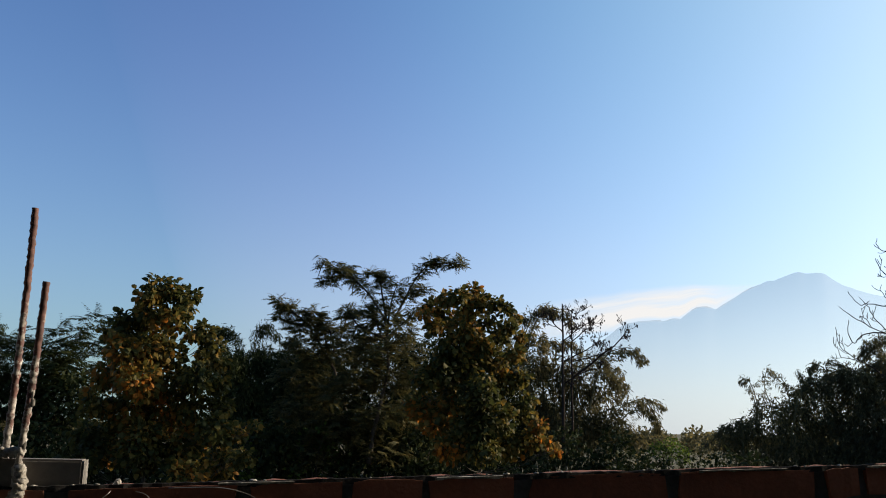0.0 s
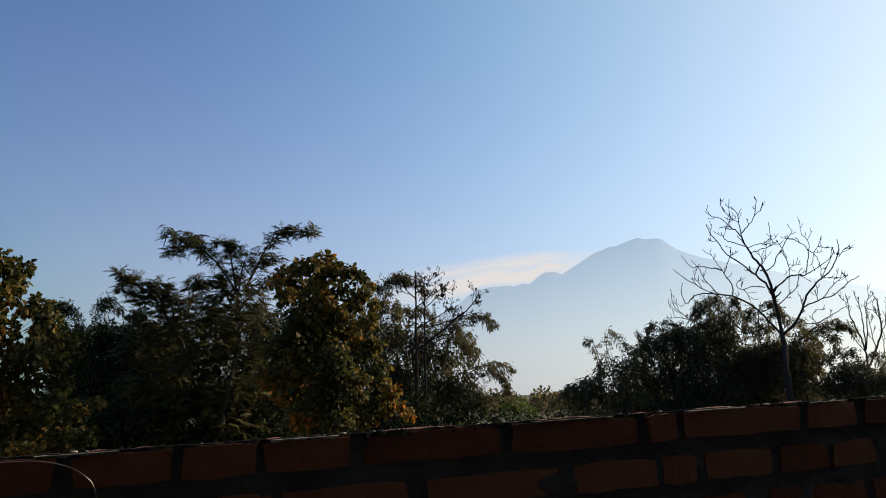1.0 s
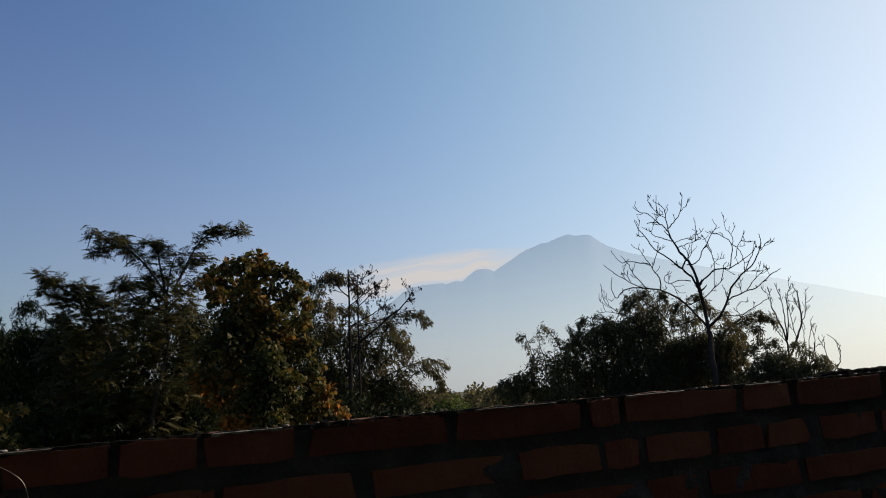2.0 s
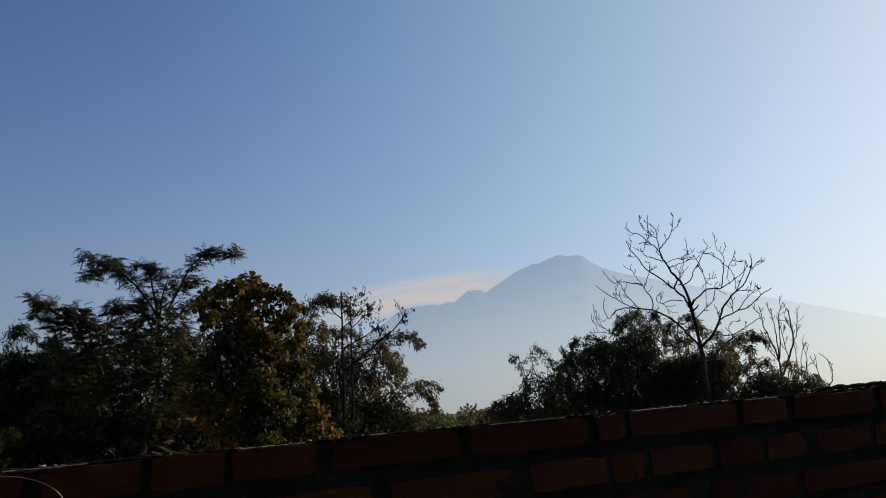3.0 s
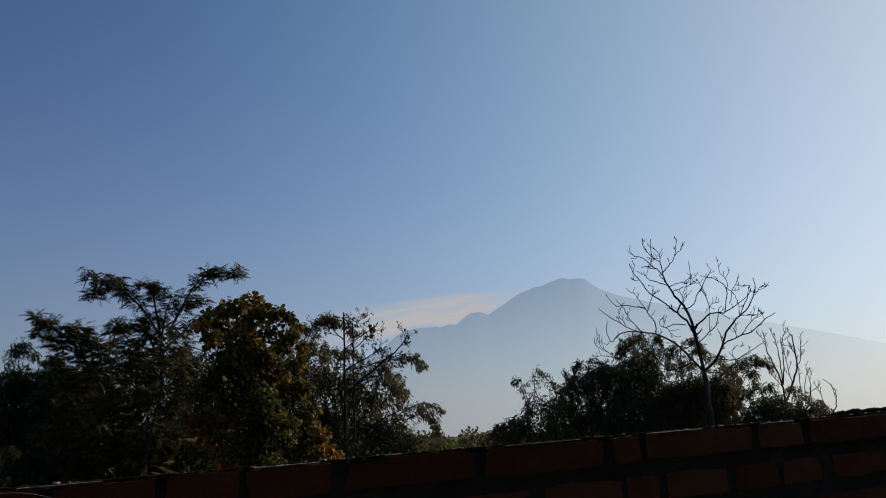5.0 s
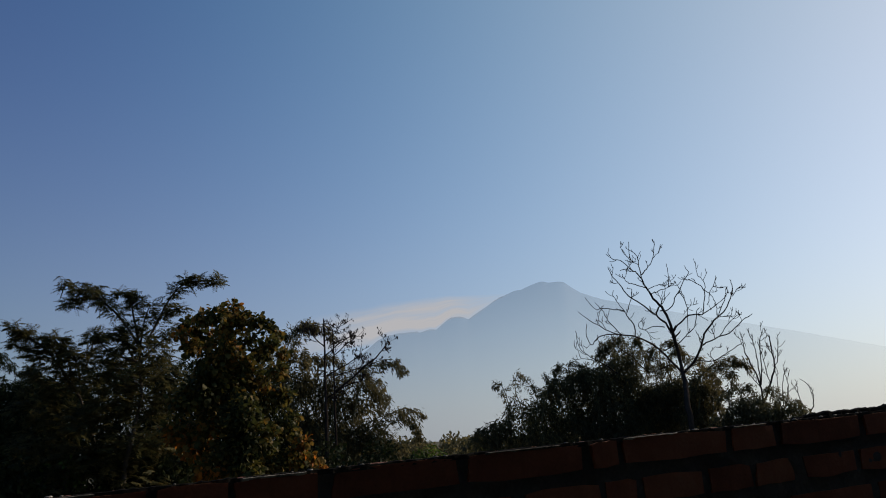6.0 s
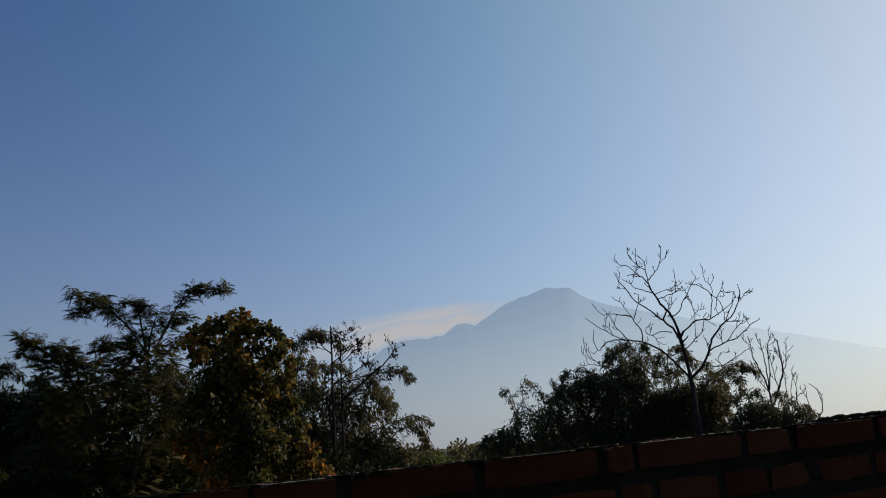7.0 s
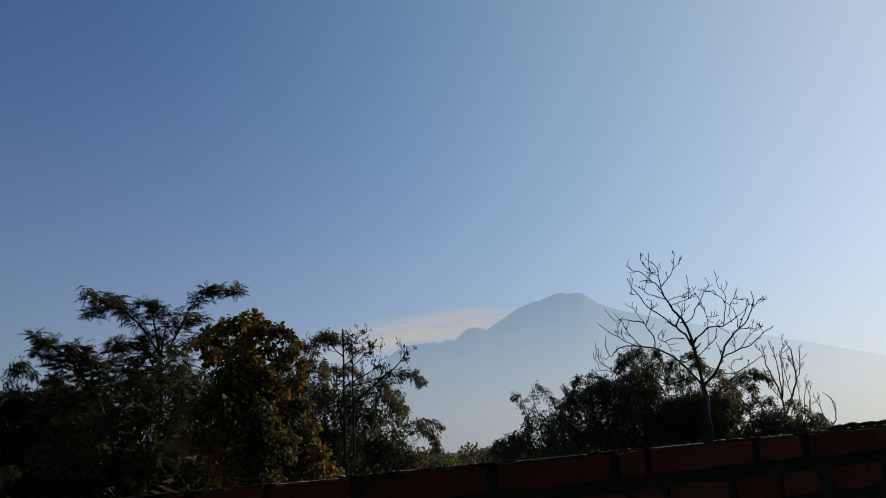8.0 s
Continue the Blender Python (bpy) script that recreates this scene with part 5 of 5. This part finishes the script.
shrub((-4.96, 23.78, -0.05), [(-5.05, 23.58, 1.53, 0.14), (-4.83, 23.73, 1.64, 0.11), (-5.16, 23.46, 1.27, 0.18), (-4.93, 23.53, 0.91, 0.22), (-4.98, 23.57, 0.48, 0.28), (-5.18, 23.54, 0.19, 0.28), (-4.84, 24.02, 0.18, 0.25)], "small fresh-green sapling beside the thicket", 37, M_FRESH, 420, 0.12)
shrub((6.44, 25.17, -0.05), [(5.47, 25.01, 0.83, 0.46), (6.22, 24.90, 0.79, 0.40), (7.04, 25.04, 0.83, 0.40), (7.61, 24.12, 0.91, 0.39), (4.82, 25.68, 0.84, 0.47), (8.28, 24.09, 0.90, 0.36)], "low dark bushes behind the wall", 61, M_SHADED_GREEN, 600, 0.15)
# darkened leaves fill the bright gaps behind the teak with painted shade
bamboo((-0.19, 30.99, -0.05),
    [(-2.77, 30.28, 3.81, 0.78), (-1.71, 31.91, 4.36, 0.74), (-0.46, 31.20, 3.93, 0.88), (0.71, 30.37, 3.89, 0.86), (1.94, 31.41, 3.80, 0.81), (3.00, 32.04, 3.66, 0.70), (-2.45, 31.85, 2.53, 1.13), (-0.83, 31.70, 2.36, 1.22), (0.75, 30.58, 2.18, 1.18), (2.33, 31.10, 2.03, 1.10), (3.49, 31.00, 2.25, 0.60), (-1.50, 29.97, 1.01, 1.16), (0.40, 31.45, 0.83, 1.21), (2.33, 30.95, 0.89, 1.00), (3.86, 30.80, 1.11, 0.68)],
    "dim bamboo thicket behind the teak tree", 6, 380, M_SHADED_GREEN)

# ---- the brick wall, its column and the unseen added walls behind the camera ----
W0, WDIR = Vector((0.3212, 1.3258, 1.5576)), Vector((0.9816, 0.1908, 0.0000))
WN = Vector((-WDIR.y, WDIR.x, 0))       # away from the camera
SLOPE = 0.036                          # the courses climb along the wall


def on_wall(s, drop=0.0, back=0.0):
    """A point s metres along the wall's top edge, drop below it and back from its face."""
    return W0 + WDIR * s + WN * back + Vector((0, 0, SLOPE * s - drop))


wall = thing("wall_brick", (W0.x, W0.y, 0), "unplastered red brick garden wall with rough grey mortar", "wall", kind="structure")
wall_inv = Matrix.Translation(Vector((W0.x, W0.y, 0)))
S0, S1, THICK = -1.28, 3.4, 0.10
COURSE, BRICK_H = 0.069, 0.043

# mortar core with a lumpy face and a crust on top
verts, faces = [], []
ns, nz = 560, 120
for i in range(ns + 1):
    s = S0 + (S1 - S0) * i / ns
    for j in range(nz + 1):
        t = j / nz
        drop = t ** 1.5 * 1.75 + 0.004
        p = on_wall(s, drop, 0.009 + 0.006 * noise.noise((s * 17, drop * 26, 1)) + 0.0015 * noise.noise((s * 60, drop * 60, 5)))
        p.z = max(p.z, 0.0)
        verts.append(p - wall.location)
row = nz + 1
for i in range(ns):
    for j in range(nz):
        a = i * row + j
        faces.append((a, a + 1, a + row + 1, a + row))
front = len(verts)
for i in range(ns + 1):
    s = S0 + (S1 - S0) * i / ns
    for p in (on_wall(s, 0.004, THICK), on_wall(s, 1.75, THICK)):
        p.z = max(p.z, 0.0)
        verts.append(p - wall.location)
for i in range(ns):
    a, b = front + 2 * i, front + 2 * i + 2
    faces.append((a, b, b + 1, a + 1))
    faces.append((i * row, (i + 1) * row, b, a))
for i in (0, ns):
    faces.append(tuple(i * row + j for j in range(nz + 1)) + (front + 2 * i + 1, front + 2 * i))
part("mortar", mesh_of("mortar", verts, faces, M_MORTAR), wall, "dark grey mortar in deep rough joints")


def crust(s_from, s_to, height, depth0, depth1, seed, count=None, low=-0.006, rough=0.9):
    """A lumpy bead of mortar along the top."""
    count = count or max(6, int((s_to - s_from) / 0.006))
    v, f = [], []
    for i in range(count + 1):
        s = s_from + (s_to - s_from) * i / count
        ease = min(1.0, 14 * i / count, 14 * (count - i) / count)
        h = max(0.0008, height * ease * (0.55 + rough * noise.noise((s * 38, seed, 0)) + rough * 0.67 * noise.noise((s * 110, seed, 4))))
        for back, up in ((depth0, low), (depth0 + 0.0015, h * 0.75), (depth0 * 0.9 + depth1 * 0.1 + 0.001, h), (depth0 * 0.6 + depth1 * 0.4, h * 0.45), (depth1, -0.004)):
            jit = 0.003 * noise.noise((s * 60, back * 50, seed))
            v.append(on_wall(s, -up, back + jit) - wall.location)
    for i in range(count):
        for k in range(4):
            a = i * 5 + k
            f.append((a, a + 5, a + 6, a + 1))
    f.append((0, 1, 2, 3, 4)), f.append(tuple(count * 5 + k for k in (4, 3, 2, 1, 0)))
    return v, f


part("mortar_crust", mesh_of("mortar_crust", *crust(S0, S1, 0.0035, 0.004, 0.07, 2), M_CRUST), wall, "crumbled mortar crust along the top course")
part("mortar_crust", mesh_of("mortar_crust", *crust(0.732, 2.032, 0.02, 0.02, 0.08, 7, rough=0.3), M_CRUST), wall, "thick dark lump of mortar on the wall top")
# pale cement beads paint the thin highlights along the brick edges
part("cement_smear", mesh_of("cement_smear", *crust(0.036, 0.180, 0.0012, 0.0, 0.004, 5, low=0.0), M_CEMENT), wall, "thin pale cement bead painting a lit brick edge")
part("cement_smear", mesh_of("cement_smear", *crust(0.317, 0.439, 0.0014, 0.0, 0.004, 6, low=0.0), M_CEMENT), wall, "thin pale cement bead painting a lit brick edge")
part("cement_smear", mesh_of("cement_smear", *crust(0.577, 0.661, 0.0012, 0.0, 0.004, 6, low=0.0), M_CEMENT), wall, "thin pale cement bead painting a lit brick edge")
part("cement_smear", mesh_of("cement_smear", *crust(-0.359, -0.264, 0.0014, 0.0, 0.004, 4, low=0.0), M_CEMENT), wall, "thin pale cement bead painting a lit brick edge")
part("cement_smear", mesh_of("cement_smear", *crust(-0.655, -0.555, 0.0014, 0.0, 0.004, 9, low=0.0), M_CEMENT), wall, "thin pale cement bead painting a lit brick edge")

# brick shapes: worn, slightly bowed blocks
brick_shapes = {}


def brick_mesh(length, variant):
    key = (round(length, 3), variant)
    if key not in brick_shapes:
        rng = random.Random(variant * 31 + int(length * 1000))
        bm = bmesh.new()
        bmesh.ops.create_cube(bm, size=1.0)
        bmesh.ops.subdivide_edges(bm, edges=[e for e in bm.edges if abs(e.verts[0].co.x - e.verts[1].co.x) > 0.5], cuts=3)
        for v in bm.verts:
            v.co = Vector((v.co.x * length, v.co.y * 0.088, v.co.z * BRICK_H))
            near_end = abs(abs(v.co.x) - length / 2) < 1e-4
            v.co += Vector((rng.uniform(-.005, .005) if near_end else 0, rng.uniform(-.0007, .0007), rng.uniform(-.0022, .0022)))
            if near_end:
                v.co.z *= 0.93
                v.co.y *= 0.98
        me = bpy.data.meshes.new("brick")
        bm.to_mesh(me)
        bm.free()
        me.materials.append(M_BRICK)
        brick_shapes[key] = me
    return brick_shapes[key]


tilt = math.atan(SLOPE)
turn = math.atan2(WDIR.y, WDIR.x)


def lay(s_mid, course, length, rng):
    ob = part("brick", brick_mesh(length, rng.randrange(6)), wall)
    p = on_wall(s_mid, course * COURSE + BRICK_H / 2 + 0.002, 0.046 + rng.uniform(-0.002, 0.002) + (0.0042 if course else 0.0)) - wall.location
    ob.matrix_basis = Matrix.Translation(p) @ Matrix.Rotation(turn, 4, "Z") @ Matrix.Rotation(-tilt + rng.uniform(-0.008, 0.008), 4, "Y")


rng = random.Random(11)
TOP = [(-1.315, -1.102), (-1.08, -0.867), (-0.845, -0.632), (-0.61, -0.492), (-0.477, -0.379), (-0.367, -0.25), (-0.222, -0.013), (0.003, 0.227), (0.246, 0.301), (0.317, 0.557), (0.577, 0.677), (0.698, 0.922), (0.944, 1.164), (1.186, 1.406), (1.428, 1.648), (1.67, 1.89), (1.912, 2.132), (2.154, 2.374), (2.396, 2.616), (2.638, 2.858), (2.88, 3.1)]     # the top course: where each brick begins and ends
for a, b in TOP:
    lay((a + b) / 2, 0, round(b - a, 2), rng)
SECOND = [(-1.41, -1.197), (-1.175, -0.962), (-0.94, -0.727), (-0.705, -0.492), (-0.47, -0.359), (-0.343, -0.16), (-0.13, 0.082), (0.111, 0.26), (0.276, 0.336), (0.359, 0.486), (0.51, 0.614), (0.627, 0.731), (0.757, 0.896), (0.918, 1.138), (1.16, 1.38), (1.402, 1.622), (1.644, 1.864), (1.886, 2.106), (2.128, 2.348), (2.37, 2.59), (2.612, 2.832), (2.854, 3.074), (3.096, 3.316)]
for a, b in SECOND:
    lay((a + b) / 2, 1, round(b - a, 2), rng)
for course in range(2, 23):
    s = S0 + 0.01 + (course % 2) * 0.12 + rng.uniform(0, 0.04)
    while s < min(S1, 1.9) - 0.1:
        length = rng.choice((0.23, 0.23, 0.22, 0.21, 0.11))
        low = on_wall(s, course * COURSE + BRICK_H).z
        if low > 0.0:
            lay(s + length / 2, course, length, rng)
        s += length + rng.uniform(0.016, 0.026)

# reinforcing rods of an unfinished column, tied with a cement-caked stirrup
def rod(foot, top, seed):
    rng = np.random.default_rng(seed)
    ob = thing("reinforcing_rod", foot, "rusty reinforcing rod caked with pale cement splashes", "steel rod", "column rods")
    path = curve_points(Vector((0, 0, 0)), Vector(top) - Vector(foot), Vector((0.002, 0.002, 0)), 110, rng, 0.0003)
    radii = [0.0046 + 0.0009 * noise.noise((k * 0.4, seed, 0)) * (1.8 if k < 66 else 0.3) for k in range(111)]
    part("bar", mesh_of("bar", *tube(path, radii, 12, 0.28, seed, 230), M_ROD, True), ob)
    for k in range(12):
        c = path[int(rng.integers(2, 70))]
        blob = lump(c + Vector(rng.normal(size=3) * 0.0025), rng.uniform(0.002, 0.0045), seed * 10 + k, (1, 1, 2.2))
        part("cement_splash", mesh_of("cement_splash", *blob, M_CEMENT, True), ob, "pale cement splash")
    return ob


def lump(at, size, seed, stretch=(1, 1, 1.4)):
    bm = bmesh.new()
    bmesh.ops.create_icosphere(bm, subdivisions=2, radius=1.0)
    v = []
    for q in bm.verts:
        k = 1 + 0.45 * noise.noise(q.co * 1.7 + Vector((seed, 0, 0)))
        v.append(Vector(at) + Vector((q.co.x * stretch[0], q.co.y * stretch[1], q.co.z * stretch[2])) * size * k)
    f = [tuple(w.index for w in g.verts) for g in bm.faces]
    bm.free()
    return v, f


rod((-0.609, 1.196, 1.504), (-0.596, 1.178, 1.899), 1)
rod((-0.580, 1.171, 1.505), (-0.559, 1.155, 1.793), 2)
stirrup = thing("stirrup", (-0.580, 1.171, 1.565), "horizontal tie caked in lumpy pale cement", "steel tie")
a, b = Vector((-0.070, 0.007, 0.008)), Vector((0.010, -0.003, 0.007))
path = curve_points(a, b, Vector((0, 0, -0.004)), 44, np.random.default_rng(3), 0.0006)
part("bar", mesh_of("bar", *tube(path, [0.0058 + 0.0026 * noise.noise((k * 0.35, 2, 7)) + 0.0018 * noise.noise((k * 0.9, 5, 1)) for k in range(45)], 20, 0.6, 4, 260), M_CEMENT, True), stirrup, "tie bar caked in pale cement")
foot = thing("cement_lump", (-0.572, 1.158, 1.514), "spilled pale cement at the foot of the rods", "cement lump")
path = curve_points(Vector((0, 0, -0.01)), Vector((0.004, 0, 0.04)), Vector((0.004, 0, 0)), 30, np.random.default_rng(5), 0.0007)
part("lump", mesh_of("lump", *tube(path, [0.0105 - 0.00014 * k + 0.0018 * noise.noise((k * 0.3, 1, 3)) for k in range(31)], 22, 0.45, 2, 230), M_CEMENT, True), foot)
chip = thing("cement_chip", (-0.457, 1.205, 1.522), "small white chip of cement on the wall top", "chip")
part("chip", mesh_of("chip", *lump((0, 0, 0.007), 0.0055, 91, (1, 0.8, 1.5)), M_CEMENT), chip)
crng = np.random.default_rng(9)
# pale cement crumbs that also paint the bright sparkles along the crust
for k in range(46):
    s = crng.uniform(-0.9, 1.4)
    size = crng.uniform(0.0008, 0.0022)
    crumb = part("crumb", mesh_of("crumb", *lump((0, 0, 0), size, k, (2.2, 1.3, 0.9)), M_CEMENT, True), wall)
    crumb.location = on_wall(s, -0.002, 0.009) - wall.location
# a cement block lying on the wall
blk = thing("concrete_block", on_wall(-0.9152, -0.001, 0.036), "grey cement-faced block lying on the wall", "block")
bm = bmesh.new()
bmesh.ops.create_cube(bm, size=1.0)
bmesh.ops.scale(bm, vec=(0.17, 0.032, 0.0378), verts=bm.verts)
bmesh.ops.bevel(bm, geom=list(bm.edges), offset=0.003, segments=2, affect="EDGES")
for v in bm.verts:
    v.co += Vector((0.0012 * noise.noise(v.co * 60), 0.001 * noise.noise(v.co * 50 + Vector((9, 0, 0))), 0.0012 * noise.noise(v.co * 70)))
bmesh.ops.translate(bm, vec=(0, 0, 0.0169), verts=bm.verts)
me = bpy.data.meshes.new("body")
bm.to_mesh(me)
bm.free()
me.materials.append(M_BLOCK)
body_ob = part("body", me, blk)
body_ob.rotation_euler = (0, 0, turn)
v, f = [], []
for j in range(13):                      # a pale cement sheet that stands in for sunlight on the block's end
    z = 0.001 + 0.034 * j / 12
    for i in range(5):
        y = -0.0155 + 0.031 * i / 4
        v.append((0.0855 + 0.0009 * noise.noise((y * 300, z * 300, 2)), y + 0.0012 * noise.noise((z * 260, i, 5)), z))
for j in range(12):
    for i in range(4):
        f.append((j * 5 + i, j * 5 + i + 1, j * 5 + i + 6, j * 5 + i + 5))
edge_ob = part("cement_edge", mesh_of("cement_edge", v, f, M_CEMENT, True), blk, "pale crumbling cement sheet standing in for sunlight")
edge_ob.rotation_euler = (0, 0, turn)
# thin binding wire left lying on the top and hanging down the face
for run in (
    [(-0.381, 1.179, 1.528), (-0.320, 1.195, 1.529), (-0.284, 1.206, 1.521), (-0.261, 1.202, 1.509), (-0.251, 1.209, 1.495), (-0.245, 1.214, 1.467)],
    [(-0.293, 1.223, 1.522), (-0.228, 1.240, 1.524), (-0.173, 1.254, 1.527), (-0.143, 1.252, 1.533), (-0.165, 1.252, 1.529)],
    [(-0.495, 1.194, 1.523), (-0.462, 1.204, 1.526), (-0.420, 1.216, 1.522), (-0.368, 1.218, 1.529), (-0.288, 1.238, 1.523), (-0.199, 1.259, 1.525), (-0.089, 1.272, 1.533)],
    [(-0.460, 1.180, 1.522), (-0.452, 1.186, 1.535), (-0.446, 1.191, 1.524), (-0.418, 1.188, 1.519), (-0.405, 1.195, 1.516)],
    [(-0.458, 1.187, 1.526), (-0.435, 1.183, 1.524), (-0.41, 1.18, 1.519), (-0.398, 1.179, 1.502), (-0.404, 1.177, 1.483), (-0.419, 1.174, 1.467), (-0.43, 1.173, 1.453)],
    [(-0.456, 1.185, 1.526), (-0.455, 1.171, 1.521), (-0.463, 1.167, 1.513), (-0.472, 1.166, 1.502), (-0.478, 1.164, 1.491)],
    [(-0.367, 1.218, 1.532), (-0.323, 1.231, 1.530), (-0.284, 1.243, 1.521), (-0.235, 1.244, 1.521)],
):
    w = thing("binding_wire", run[0], "thin loose pale binding wire lying on the wall", "wire", "loose wires")
    pts = [Vector(q) - Vector(run[0]) for q in run]
    smooth = []
    for k in range(len(pts) - 1):
        p_a, p_b, p_c, p_d = pts[max(k - 1, 0)], pts[k], pts[k + 1], pts[min(k + 2, len(pts) - 1)]
        for j in range(6):
            t = j / 6
            smooth.append(0.5 * (2 * p_b + (p_c - p_a) * t + (2 * p_a - 5 * p_b + 4 * p_c - p_d) * t * t + (3 * p_b - p_a - 3 * p_c + p_d) * t ** 3))
    smooth.append(pts[-1])
    part("strand", mesh_of("strand", *tube(smooth, [0.00055] * len(smooth), 6), M_WIRE, True), w)


# unseen added shell: closes the place behind and above, keeps sky light off
def box(name, lo, hi, mat, label, category):
    bm = bmesh.new()
    bmesh.ops.create_cube(bm, size=1.0)
    for v in bm.verts:
        v.co = Vector([lo[k] + (v.co[k] + 0.5) * (hi[k] - lo[k]) for k in range(3)])
    bmesh.ops.bevel(bm, geom=list(bm.edges), offset=0.01, segments=1, affect="EDGES")
    me = bpy.data.meshes.new(name)
    bm.to_mesh(me)
    bm.free()
    me.materials.append(mat)
    return tagged(new(name, me), label, category, kind="structure")


box("wall_house", (-3.0, -1.5, 0), (3.6, -1.3, 3.2), M_BOUNCE, "unseen plain pale wall added to block sky light", "wall")
box("wall_porch_left", (-3.2, -1.5, 0), (-3.01, 0.9, 3.2), M_BOUNCE, "unseen plain pale side wall added to block sky light", "wall")
box("wall_porch_right", (3.61, -1.5, 0), (3.8, 1.4, 3.2), M_BOUNCE, "unseen plain pale side wall added to block sky light", "wall")
box("ceiling_porch", (-3.0, -1.29, 2.75), (3.6, 0.95, 2.85), M_BOUNCE, "unseen plain pale slab added to block sky light", "ceiling")
